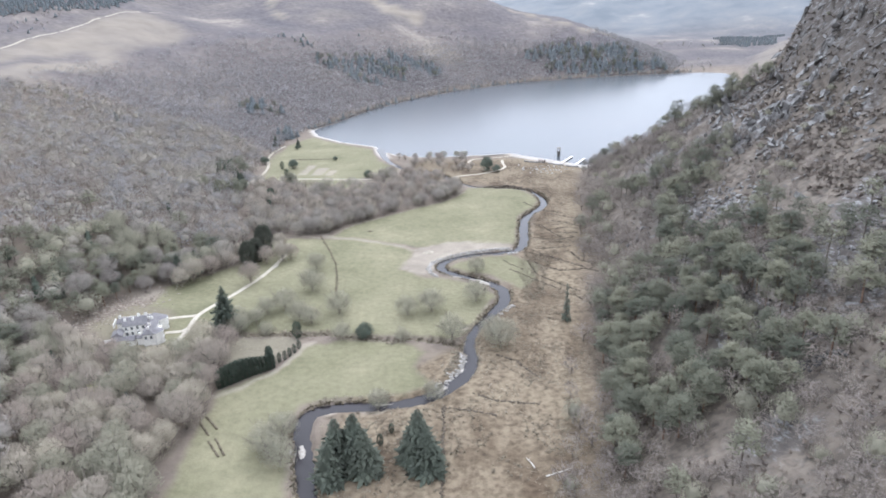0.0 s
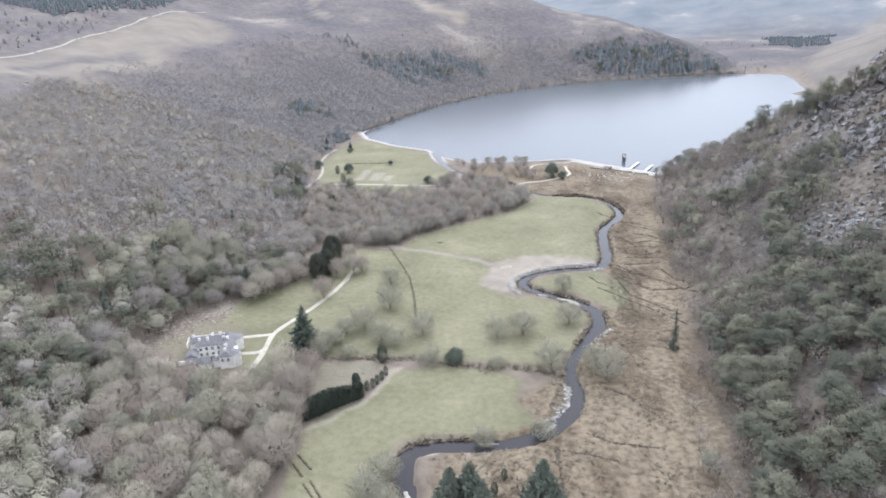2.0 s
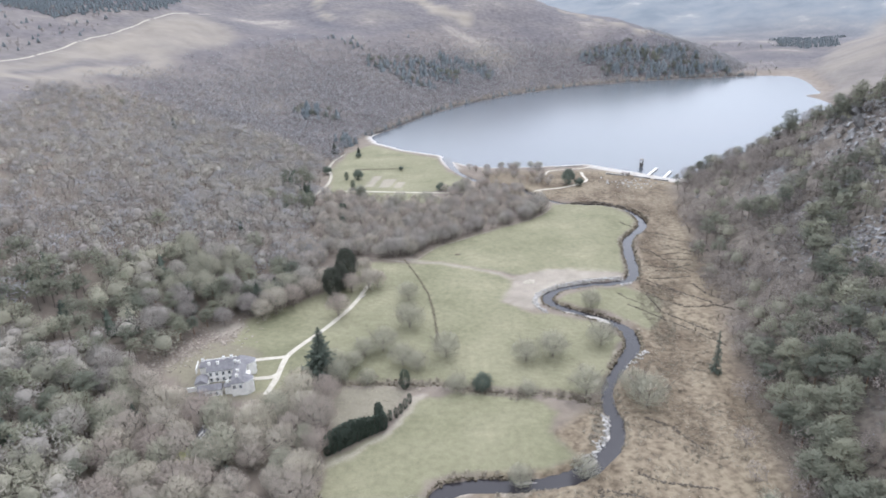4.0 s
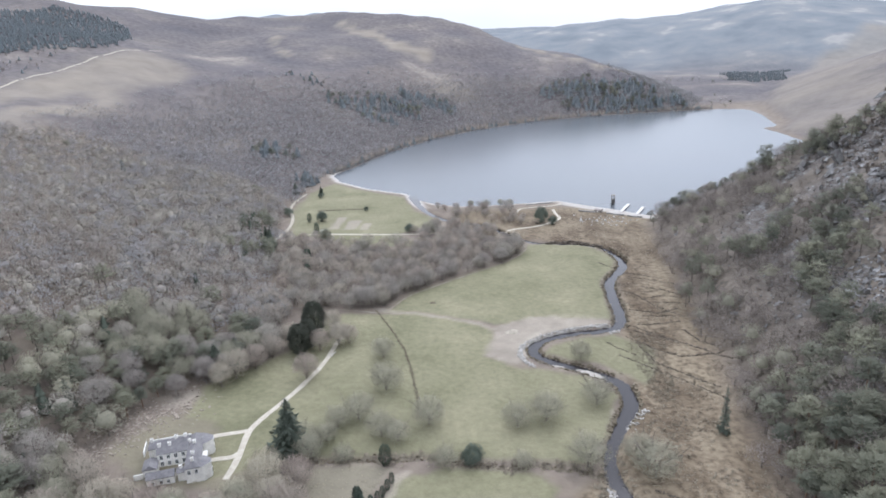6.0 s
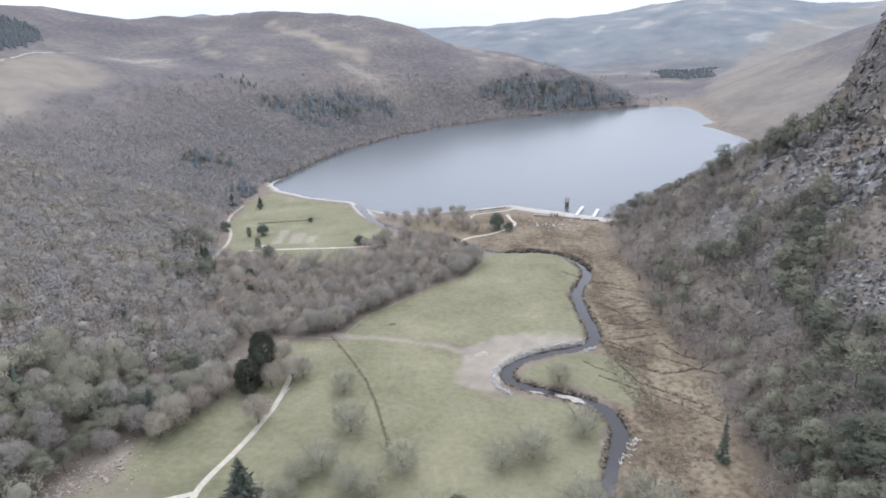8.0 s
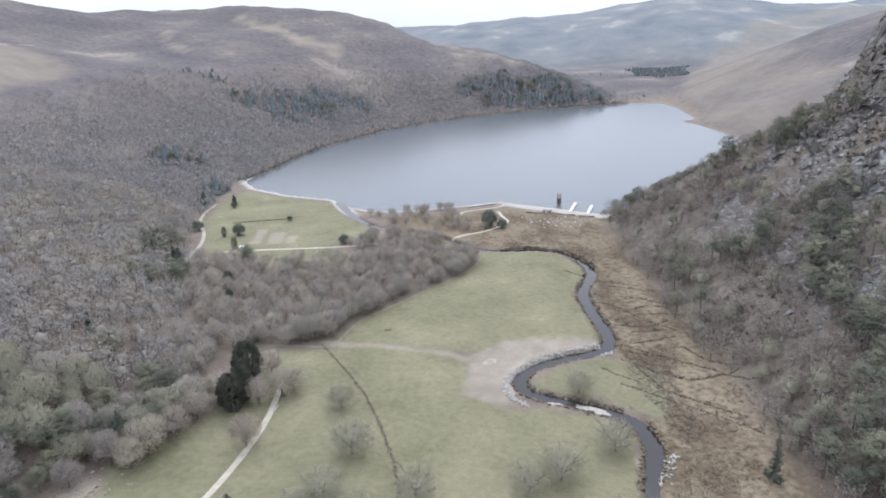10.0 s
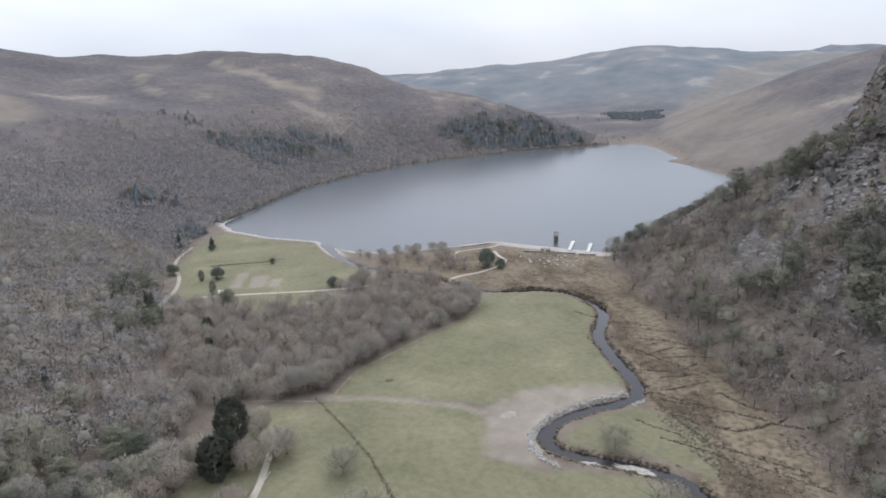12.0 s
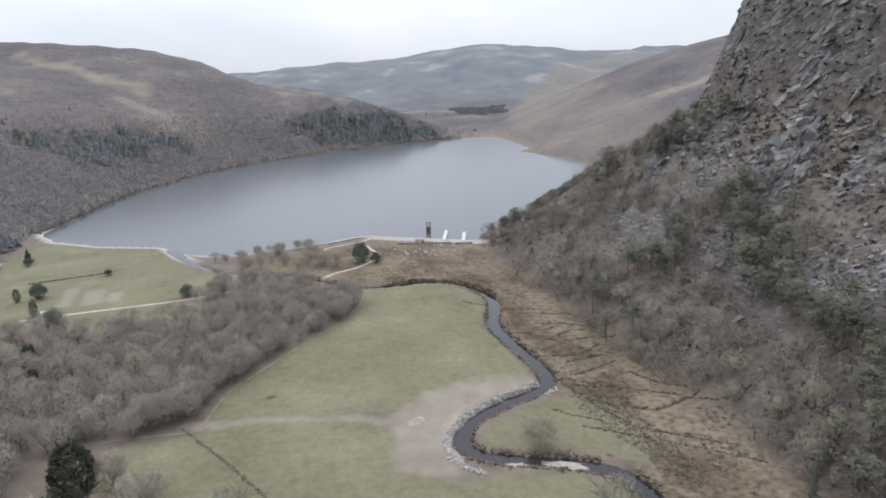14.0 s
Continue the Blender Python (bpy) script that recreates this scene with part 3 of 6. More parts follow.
def join(parts):
    v, f, base = [], [], 0
    for pv, pf in parts:
        v.append(pv)
        f.append(pf + base)
        base += len(pv)
    return np.concatenate(v), np.concatenate(f)


def join_sprays(parts):
    v, f = join([p[:2] for p in parts])
    lie = np.concatenate([p[2] / (np.linalg.norm(p[2], axis=1)[:, None] + 1e-9) for p in parts])
    return v, f, lie


def slivers(rng, at, way, length, width, facing=None, loose=0.17):
    """One thin triangle from each place, along its way; facing: roughly how it lies on the crown."""
    n = len(at)
    lie = rng.normal(size=(n, 3))
    across = np.cross(way, lie if facing is None else facing / (np.linalg.norm(facing, axis=1)[:, None] + 1e-9) + loose * lie)
    across /= np.linalg.norm(across, axis=1)[:, None] + 1e-9
    w, ln = np.asarray(width).reshape(-1, 1) * across, np.asarray(length).reshape(-1, 1) * way
    v = np.stack([at - w / 2, at + w / 2, at + ln], 1).reshape(-1, 3)
    out = (lie if facing is None else facing / (np.linalg.norm(facing, axis=1)[:, None] + 1e-9) + 0.14 * lie)
    out = out / (np.linalg.norm(out, axis=1)[:, None] + 1e-9)
    return v, np.arange(3 * n).reshape(-1, 3), np.repeat(out, 3, 0)


def crown_heart(shape, seg=9, rings=5, down=112):
    """The dense inside of a crown: a lumpy closed dome, shape() places it along each direction."""
    t = np.repeat(np.radians(np.linspace(0, down, rings)), seg)
    a = np.tile(2 * math.pi * np.arange(seg) / seg, rings)
    d = np.stack([np.sin(t) * np.cos(a), np.sin(t) * np.sin(a), np.cos(t)], -1)
    f = []
    for k in range(rings - 1):
        for s in range(seg):
            p, q = k * seg + s, k * seg + (s + 1) % seg
            f += [(p, p + seg, q + seg), (p, q + seg, q)]
    rag = np.random.default_rng(seg * rings).uniform(0.86, 1.12, len(d))
    rag[:seg] = 1.0
    return shape(d * rag[:, None]), np.array(f), d * np.array([1, 1, 0.9]) + np.array([0, 0, 0.3])


def bare_tree(seed, sprigs, size=1.0, limbs=6, spread_=0.5, low=0.16, forks=0, hollow=0.55, heart=0.0):
    """A leafless broadleaf tree one metre high: wood and a fine lumpy dome of twigs."""
    rng = np.random.default_rng(seed)
    wood = [tube([(0, 0, -0.05), (0.01, 0, 0.14), (0.0, 0.02, 0.42)], [0.03, 0.022, 0.011], 5)]
    for k in range(limbs):
        a = 2 * math.pi * (k + rng.uniform(-0.3, 0.3)) / limbs
        r, h = rng.uniform(0.5, 0.92) * spread_, rng.uniform(0.5, 0.92)
        tip = np.array([r * math.cos(a), r * math.sin(a), h])
        s = rng.uniform(0.12, 0.34)
        mid = np.array([0.45 * tip[0], 0.45 * tip[1], s + 0.5 * (h - s)])
        wood.append(tube([(0, 0, s), mid, tip], [0.014, 0.009, 0.003], 3))
        for j in range(forks):
            t2 = mid + (tip - mid) * rng.uniform(0.1, 0.6)
            out = tip - mid + rng.normal(size=3) * 0.12 + np.array([0, 0, 0.06])
            wood.append(tube([t2, t2 + out * rng.uniform(0.5, 0.9)], [0.006, 0.002], 3))
    lumps = rng.normal(size=(10, 3))
    lumps /= np.linalg.norm(lumps, axis=1)[:, None]
    d = rng.normal(size=(sprigs, 3))
    d[:, 2] = np.where(rng.random(sprigs) < 0.72, np.abs(d[:, 2]), d[:, 2])
    d /= np.linalg.norm(d, axis=1)[:, None]
    swell = 0.80 + 0.26 * np.clip((d @ lumps.T).max(1) * 2.2 - 1.2, -0.6, 1)
    r = swell * rng.uniform(hollow, 1.0, sprigs)
    mid = low + 0.36
    at = d * np.array([0.9 * spread_, 0.9 * spread_, 0.64 - low]) * r[:, None] + np.array([0, 0, mid])
    form = d * np.array([1, 1, 0.9]) * r[:, None] + np.array([0, 0, 0.34])
    way = np.cross(d, rng.normal(size=(sprigs, 3))) + 0.35 * d + np.array([0, 0, 0.2])
    way /= np.linalg.norm(way, axis=1)[:, None]
    twigs = slivers(rng, at - 0.06 * way, way, rng.uniform(0.09, 0.18, sprigs), rng.uniform(0.7, 1.3, sprigs) * 0.05 * size, form)
    if heart:
        def shape(q):
            bulge = 0.80 + 0.26 * np.clip((q @ lumps.T).max(1) * 2.2 - 1.2, -0.6, 1)
            return q * np.array([0.9 * spread_, 0.9 * spread_, 0.64 - low]) * (heart * bulge)[:, None] + np.array([0, 0, mid])
        core = crown_heart(shape, 7, 4)
        twigs = join_sprays([twigs, core])
    return join(wood), twigs


def column_tree(seed, sprigs, broad=0.2):
    """A dense upright evergreen one metre high with a rounded top."""
    rng = np.random.default_rng(seed)
    wood = [tube([(0, 0, -0.03), (0, 0, 0.4), (0, 0, 0.8)], [0.03, 0.02, 0.004], 5)]
    h = rng.uniform(0.02, 0.97, sprigs)
    a = rng.uniform(0, 6.28, sprigs)
    r = broad * np.minimum(1, 2.2 * (h + 0.12)) * np.sqrt(np.clip(1 - h**3.2, 0, 1)) * rng.uniform(0.72, 1.08, sprigs) * (1 + 0.10 * np.sin(5 * a + 9 * h))
    at = np.stack([r * np.cos(a), r * np.sin(a), h - 0.03], -1)
    way = np.stack([np.cos(a), np.sin(a), rng.uniform(0.4, 1.6, sprigs)], -1) + 0.4 * rng.normal(size=(sprigs, 3))
    way /= np.linalg.norm(way, axis=1)[:, None]
    return join(wood), slivers(rng, at, way, rng.uniform(0.05, 0.10, sprigs), rng.uniform(0.03, 0.055, sprigs), np.stack([np.cos(a), np.sin(a), 0.25 + h**3], -1))


def pine_tree(seed, sprigs, size=1.0, pads=14):
    """A Scots pine one metre high: a bare leaning stem under a broad crown of soft flat pads of needles."""
    rng = np.random.default_rng(seed)
    lean = rng.uniform(-0.05, 0.05, 2)
    wood = [tube([(0, 0, -0.05), (lean[0] * 0.4, lean[1] * 0.4, 0.45), (lean[0], lean[1], 0.9)], [0.022, 0.016, 0.005], 5)]
    at, way, nor = [], [], []
    for k in range(pads):
        t = k / (pads - 1)
        h = 0.52 + 0.40 * t
        a, r = 2.4 * k + rng.uniform(-0.5, 0.5), rng.uniform(0.4, 1.0) * 0.27 * math.sqrt(1.05 - t * t * 0.9)
        c = np.array([lean[0] * h + r * math.cos(a), lean[1] * h + r * math.sin(a), h + rng.uniform(-0.03, 0.03)])
        wood.append(tube([(lean[0] * h, lean[1] * h, h - 0.08), tuple(c)], [0.007, 0.003], 3))
        m = sprigs // pads
        q = rng.normal(size=(m, 3)) * np.array([0.075, 0.075, 0.034])
        at.append(c + q)
        nor.append(q / 0.12 + np.array([0, 0, 0.9]) + 2.0 * (c - np.array([0, 0, 0.55])))
        w = np.cross(rng.normal(size=(m, 3)), np.array([0, 0, 1.0])) + q / 0.15 + np.array([0, 0, 0.25])
        way.append(w / np.linalg.norm(w, axis=1)[:, None])
    at, way = np.concatenate(at), np.concatenate(way)
    return join(wood), slivers(rng, at - 0.03 * way, way, rng.uniform(0.06, 0.11, len(at)) * (0.55 + 0.6 * size), rng.uniform(0.045, 0.075, len(at)) * size, np.concatenate(nor), 0.3)


def spire_tree(seed, tiers=4, seg=6, broad=0.22, sprigs=26):
    """A conifer seen from far off, one metre high: ragged skirts of boughs, one above the other, with loose tips."""
    rng = np.random.default_rng(seed)
    wood = [tube([(0, 0, -0.05), (0, 0, 0.3)], [0.02, 0.018], 3)]
    v, f, lie = [], [], []
    for k in range(tiers):
        z0, z1 = 0.06 + 0.80 * k / tiers, 0.06 + 0.80 * (k + 1.7) / tiers
        z1 = min(z1, 1.0)
        r = broad * (1 - 0.82 * k / tiers)
        base = len(v)
        v.append((0, 0, z1))
        lie.append((0, 0, 1))
        for j in range(seg):
            a = 2 * math.pi * (j + rng.uniform(-0.3, 0.3)) / seg
            q = r * rng.uniform(0.7, 1.2)
            v.append((q * math.cos(a), q * math.sin(a), z0 + rng.uniform(-0.04, 0.04)))
            lie.append((math.cos(a), math.sin(a), 0.5))
            f.append((base, base + 1 + j, base + 1 + (j + 1) % seg))
    h, a = rng.uniform(0.08, 0.85, sprigs), rng.uniform(0, 6.28, sprigs)
    out = np.stack([np.cos(a), np.sin(a), np.full(sprigs, 0.25)], -1)
    tips = slivers(rng, out * (0.85 * broad * (1 - h))[:, None] + np.array([0, 0, 1]) * h[:, None], out / 1.03, np.full(sprigs, 0.09), np.full(sprigs, 0.05), out)
    return join(wood), join_sprays([(np.array(v), np.array(f), np.array(lie, float)), tips])


def fir_tree(seed, tiers, boughs, broad=0.2):
    """A tall conifer one metre high: drooping boughs in uneven tiers."""
    rng = np.random.default_rng(seed)
    wood = [tube([(0, 0, -0.03), (0, 0, 0.5), (0, 0, 0.98)], [0.02, 0.013, 0.002], 6)]
    at, way, ln, wd = [], [], [], []
    for k in range(tiers):
        h = 0.06 + 0.92 * k / tiers
        reach = broad * (1 - h) ** 0.8 * rng.uniform(0.7, 1.12) + 0.012
        for j in range(max(5, int(boughs * (1 - 0.6 * h)))):
            a = rng.uniform(0, 6.28)
            out = np.array([math.cos(a), math.sin(a), rng.uniform(-0.5, 0.05)])
            out /= np.linalg.norm(out)
            r = reach * rng.uniform(0.65, 1.15)
            for q in np.linspace(0.25, 1.0, 4):
                at.append(np.array([0, 0, h + rng.uniform(-0.01, 0.01)]) + out * r * q * 0.8)
                w = out + 0.5 * rng.normal(size=3)
                way.append(w / np.linalg.norm(w))
                ln.append(0.35 * r + 0.012)
                wd.append(0.22 * r + 0.008)
    nor = np.array(way) * np.array([1, 1, 0.3]) + np.array([0, 0, 0.45])
    return join(wood), slivers(rng, np.array(at), np.array(way), np.array(ln), np.array(wd), nor)


def tint_layer(me, values, spray):
    """Per-point tint, and the way in which the sprays of the crown face."""
    lie = me.attributes.new("spray", "FLOAT_VECTOR", "POINT")
    lie.data.foreach_set("vector", np.asarray(spray, np.float32).ravel())
    layer = me.attributes.new("tint", "FLOAT", "POINT")
    layer.data.foreach_set("value", np.asarray(values, np.float32))


def forest(name, spots, kinds, mats, label, category):
    """Many trees joined into one mesh of two materials: spots are rows of x, y, height, kind, tint."""
    vs, fs, ts, ms, ns, base = [], [], [], [], [], 0
    rng = np.random.default_rng(len(spots))
    gz = surface(spots[:, 0], spots[:, 1])
    for (x, y, h, kind, tint), z in zip(spots, gz):
        c, s = math.cos(a := rng.uniform(0, 6.28)), math.sin(a)
        spin = np.array([[c, s, 0], [-s, c, 0], [0, 0, 1]])
        turn = spin * np.array([h * rng.uniform(0.85, 1.15), h * rng.uniform(0.85, 1.15), h])[None, :]
        for slot, (v, f, *lie) in enumerate(kinds[int(kind)]):
            vs.append(v @ turn + (x, y, z))
            fs.append(f + base)
            ns.append(lie[0] @ spin if lie else np.zeros((len(v), 3)))
            ts.append(np.full(len(v), tint))
            ms.append(np.full(len(f), slot if slot == 0 else mats[int(kind)][1]))
            base += len(v)
    me = link_mesh(name, np.concatenate(vs), np.concatenate(fs), BARK, smooth=False)
    for m in MAT_SLOTS[1:]:
        me.materials.append(m)
    me.polygons.foreach_set("material_index", np.concatenate(ms).astype(np.int32))
    tint_layer(me, np.concatenate(ts), np.concatenate(ns))
    return tagged(new(name, me), label, category, kind="stuff")


MAT_SLOTS = [BARK, TWIG, TWIG_GREEN, NEEDLE, FIR, BIRCH, HAZED_TWIG, HAZED_CONIFER, BROWN_TWIG]
KINDS = [bare_tree(s, 440, 0.40, 3, 0.64, 0.14, 0, 0.7, 0.5) for s in range(5)] + [bare_tree(20 + s, 440, 0.44, 3, 0.62, 0.12, 0, 0.7, 0.5) for s in range(2)]
KINDS += [pine_tree(40 + s, 520, 0.55) for s in range(3)] + [fir_tree(60, 11, 8, 0.26)]
KINDS += [bare_tree(80 + s, 46, 2.1, 0, 0.80, 0.10, 0, 0.72) for s in range(3)] + [spire_tree(90, 4, 6, 0.42)]
KINDS += [bare_tree(95 + s, 820, 0.26, 8, 0.56, 0.12, 2, 0.66) for s in range(4)] + [bare_tree(105 + s, 270, 0.48, 4, 0.66, 0.06, 1, 0.55) for s in range(3)]
KINDS += [bare_tree(130 + s, 175, 0.62, 0, 0.64, 0.10, 0, 0.78, 0.4 * (s == 0)) for s in range(3)] + [spire_tree(91, 5, 7, 0.25, 60)]
KIND_MATS = [(0, 1)] * 5 + [(0, 2)] * 2 + [(0, 3)] * 3 + [(0, 4)] + [(0, 6)] * 3 + [(0, 7)] + [(0, 1), (0, 8), (0, 1), (0, 8)] + [(0, 5)] * 3 + [(0, 1), (0, 1), (0, 6)] + [(0, 4)]


def scatter(box, gap, keep, seed):
    """Jittered places on a grid within a box for which keep() holds."""
    rng = np.random.default_rng(seed)
    x0, y0, x1, y1 = box
    gx, gy = np.meshgrid(np.arange(x0, x1, gap), np.arange(y0, y1, gap))
    x = gx.ravel() + rng.uniform(-0.45, 0.45, gx.size) * gap
    y = gy.ravel() + rng.uniform(-0.45, 0.45, gy.size) * gap
    ok = keep(x, y, rng)
    return x[ok], y[ok], rng


OPEN = (FIELD_NORTH, FIELD_A, FIELD_B, FIELD_C, ISLAND, GRAVEL_BAR)


def in_open(x, y, margin=2.0):
    hit = np.zeros(len(x), bool)
    for poly in OPEN:
        hit |= signed(x, y, poly) > -margin
    return hit | (line_distance(x, y, RIVER) < 7) | (signed(x, y, LAKE) > -2)


def west_keep(x, y, rng):
    d = signed(x, y, LEFT_HILL)
    edge = np.interp(y, [0, 700, 1000, 1150, 1300], [205, 215, 190, 150, 90]) + 45 * fbm(x, y, 80, 3)
    foot = np.where(y > 740, -6, np.where((y > 300) & (y < 400), -16, 3))
    seen = (x > -95 - 0.74 * (y - 20)) & (y > 105)
    return (d > foot) & (d < edge) & ~in_open(x, y, 1.0) & seen


def low_wood(x, y):
    return (y < 350) & (signed(x, y, LEFT_HILL) < 62 + 20 * fbm(x, y, 40, 2))


EVERGREEN = ((-205, 285, 34, 26), (-188, 232, 20, 26), (-178, 300, 18, 14), (-235, 300, 24, 18), (-152, 335, 7, 12), (-146, 352, 6, 9), (-166, 470, 16, 26), (-177, 520, 13, 28), (-176, 212, 10, 10))


def evergreen(x, y):
    hit = np.zeros(len(x), bool)
    for cx, cy, rx, ry in EVERGREEN:
        hit |= np.hypot((x - cx) / rx, (y - cy) / ry) + 0.5 * fbm(x, y, 16, 2) < 0.95
    return hit


x, y, rng = scatter((-330, 100, -100, 400), 6.9, lambda x, y, rng: west_keep(x, y, rng) & low_wood(x, y), 1)
green = fbm(x, y, 60, 3) + 0.35 * rng.normal(size=len(x)) > -0.05
kind = np.where(green, rng.integers(5, 7, len(x)), rng.integers(0, 5, len(x)))
pines = evergreen(x, y) & (rng.random(len(x)) < 0.65) | (rng.random(len(x)) < 0.12)
kind = np.where(pines, rng.choice([7, 8, 9, 8, 25], len(x)), kind)
spots = np.stack([x, y, rng.uniform(8.5, 14, len(x)), kind, rng.uniform(0, 1, len(x))], -1)
near = (x > -188) & (y > 284) & (y < 350) | (y > 215) & (y < 262) & (x > -190)
EDGE_SPOTS, spots = spots[near], spots[~near]
forest("west_wood", spots, KINDS, KIND_MATS, "leafless oak wood with pines and ivy at the hillside's foot", "woodland")

x, y, rng = scatter((-520, 100, -100, 640), 6.1, lambda x, y, rng: west_keep(x, y, rng) & ~low_wood(x, y), 71)
kind = rng.integers(22, 25, len(x))
kind = np.where((evergreen(x, y) & (rng.random(len(x)) < 0.6)) | (rng.random(len(x)) < 0.006), rng.choice([7, 9, 25], len(x)), kind)
spots = np.stack([x, y, rng.uniform(6.2, 11.0, len(x)) * (1.12 - 0.32 * step(70, 190, signed(x, y, LEFT_HILL))) * np.where(kind < 22, 1.25, 1.0), kind, np.clip(0.45 + 0.4 * fbm(x, y, 45, 3) + 0.22 * rng.normal(size=len(x)), 0, 1)], -1)
forest("hillside_wood", spots, KINDS, KIND_MATS, "low leafless oak wood clothing the steep hillside", "woodland")

def far_keep(x, y, rng):
    d = signed(x, y, LEFT_HILL)
    top = np.interp(x, [-420, -330, -250, -150, 0, 150, 300, 520], [205, 245, 215, 215, 190, 150, 150, 110])
    thin = 1 - step(top - 90, top + 40, d + 45 * fbm(x, y, 80, 3))
    return (d > -6) & (rng.random(len(x)) < thin) & ~in_open(x, y)


x, y, rng = scatter((-560, 640, 520, 1500), 6.9, far_keep, 2)
d = signed(x, y, LEFT_HILL)
dark = fbm(x, y, 110, 3) > 0.45
for cx, cy, rx, ry in ((-300, 1125, 50, 36), (-245, 1105, 40, 34), (-165, 1050, 42, 34), (-110, 1080, 46, 46), (-62, 1140, 40, 34), (-125, 1010, 26, 22), (-30, 1120, 24, 20), (-178, 715, 14, 25), (-181, 600, 8, 30)):
    dark |= np.hypot((x - cx) / rx, (y - cy) / ry) + 0.5 * fbm(x, y, 25, 3) < 0.95
spur = np.hypot((x - 275) / 120, (y - 1248) / 62) + 0.35 * fbm(x, y, 30, 2) < 0.95
dark = (dark & (rng.random(len(x)) < 0.6)) | (spur & (rng.random(len(x)) < 0.6))
kind = np.where(dark, rng.choice([14, 14, 8], len(x)), rng.integers(11, 14, len(x)))
tall = np.where(dark, 1.3, 1.0) * np.where(spur, 1.2, 1.0)
tone = np.clip(0.35 + 0.6 * fbm(x, y, 70, 3) + 0.18 * rng.normal(size=len(x)), 0, 1)
spots = np.stack([x, y, rng.uniform(6, 9.5, len(x)) * tall * (1 - 0.35 * step(100, 230, d)), kind, tone], -1)
forest("lakeside_wood", spots, KINDS, KIND_MATS, "grey leafless wood with dark conifers along the far lake shore", "woodland")

shore = smooth_line([(-160, 765), (-140, 806), (-109, 887), (-55, 981), (17, 1062), (116, 1133), (231, 1175), (311, 1191), (400, 1205), (440, 1208)], 1)
sx, sy, rng = [], [], np.random.default_rng(6)
for (ax, ay), (bx, by) in segments(shore):
    n = max(1, int(math.dist((ax, ay), (bx, by)) / 2.6))
    t = (np.arange(n) + rng.random(n)) / n
    sx.append(ax + (bx - ax) * t - rng.uniform(-1, 5, n)), sy.append(ay + (by - ay) * t + rng.uniform(-1, 6, n))
x, y = np.concatenate(sx), np.concatenate(sy)
spots = np.stack([x, y, rng.uniform(4, 8, len(x)), rng.choice([22, 23, 24, 22, 14], len(x)), rng.uniform(0, 0.4, len(x))], -1)
forest("shore_trees", spots, KINDS, KIND_MATS, "low trees overhanging the far lake shore", "woodland")


def plantation_keep(x, y, rng):
    a = inside(x + 12 * fbm(x, y, 30, 2), y, [(-566, 905), (-505, 1045), (-525, 1180), (-590, 1324), (-700, 1310), (-760, 960)])
    return a | inside(x + 40 * fbm(x, y, 45, 2), y + 40 * fbm(x, y + 50, 45, 2), [(670, 1590), (800, 1640), (850, 1790), (920, 1870), (760, 1850), (690, 1740)]) & (rng.random(len(x)) < 0.7)


x, y, rng = scatter((-830, 870, 1040, 1880), 7.4, plantation_keep, 7)
spots = np.stack([x, y, rng.uniform(5, 8, len(x)), np.full(len(x), 14), rng.uniform(0, 0.4, len(x))], -1)
forest("conifer_plantation", spots, KINDS, KIND_MATS, "dark conifer plantation on the distant moor", "woodland")

x, y, rng = scatter((-640, 640, -490, 960), 11.0, lambda x, y, rng: (x < np.interp(y, [640, 760, 900, 960], [-498, -502, -508, -520])) & (rng.random(len(x)) < 0.55 + 0.6 * fbm(x, y, 40, 2)), 72)
spots = np.stack([x, y, rng.uniform(2.5, 6, len(x)), rng.choice([14, 19, 20], len(x)), rng.uniform(0, 0.5, len(x))], -1)
forest("moor_scrub", spots, KINDS, KIND_MATS, "scattered young conifers and gorse on the moor", "scrub")


def valley_head_keep(x, y, rng):
    return (np.hypot(x - 440, (y - 1330) * 0.5) < 70) & (rng.random(len(x)) < 0.25) | (np.hypot((x - 640) * 0.6, y - 1700) < 90) & (rng.random(len(x)) < 0.12)


x, y, rng = scatter((350, 1180, 860, 1840), 12.0, valley_head_keep, 8)
spots = np.stack([x, y, rng.uniform(5, 9, len(x)), rng.choice([11, 12, 8], len(x)), rng.uniform(0, 0.6, len(x))], -1)
forest("valley_head_trees", spots, KINDS, KIND_MATS, "scattered trees beyond the head of the lake", "woodland")

CENTRE_WOOD = [(-140, 352), (-130, 362), (-122, 386), (-96, 391), (-82, 393), (-69, 414), (-42, 433), (-14, 453), (1, 470), (4, 490), (-4, 520), (-12, 545), (-44, 556), (-72, 524), (-62, 500), (-104, 498), (-128, 520), (-158, 525), (-146, 420)]
SOUTH_WOOD = [(-93, 60), (-93, 214), (-93, 224), (-98, 236), (-98, 252), (-104, 257), (-118, 251), (-126, 244), (-160, 244), (-172, 262), (-165, 215), (-128, 150), (-100, 60)]


LAKE_WOOD = [(-46, 556), (-12, 548), (6, 536), (22, 545), (26, 560), (12, 572), (12, 590), (-4, 606), (-30, 606), (-50, 600)]


def centre_keep(x, y, rng):
    thin = np.where(y > 545, 0.7, 1.0)
    return (inside(x, y, CENTRE_WOOD) | inside(x, y, SOUTH_WOOD) | inside(x, y, LAKE_WOOD)) & ~in_open(x, y, 0.5) & (rng.random(len(x)) < thin)


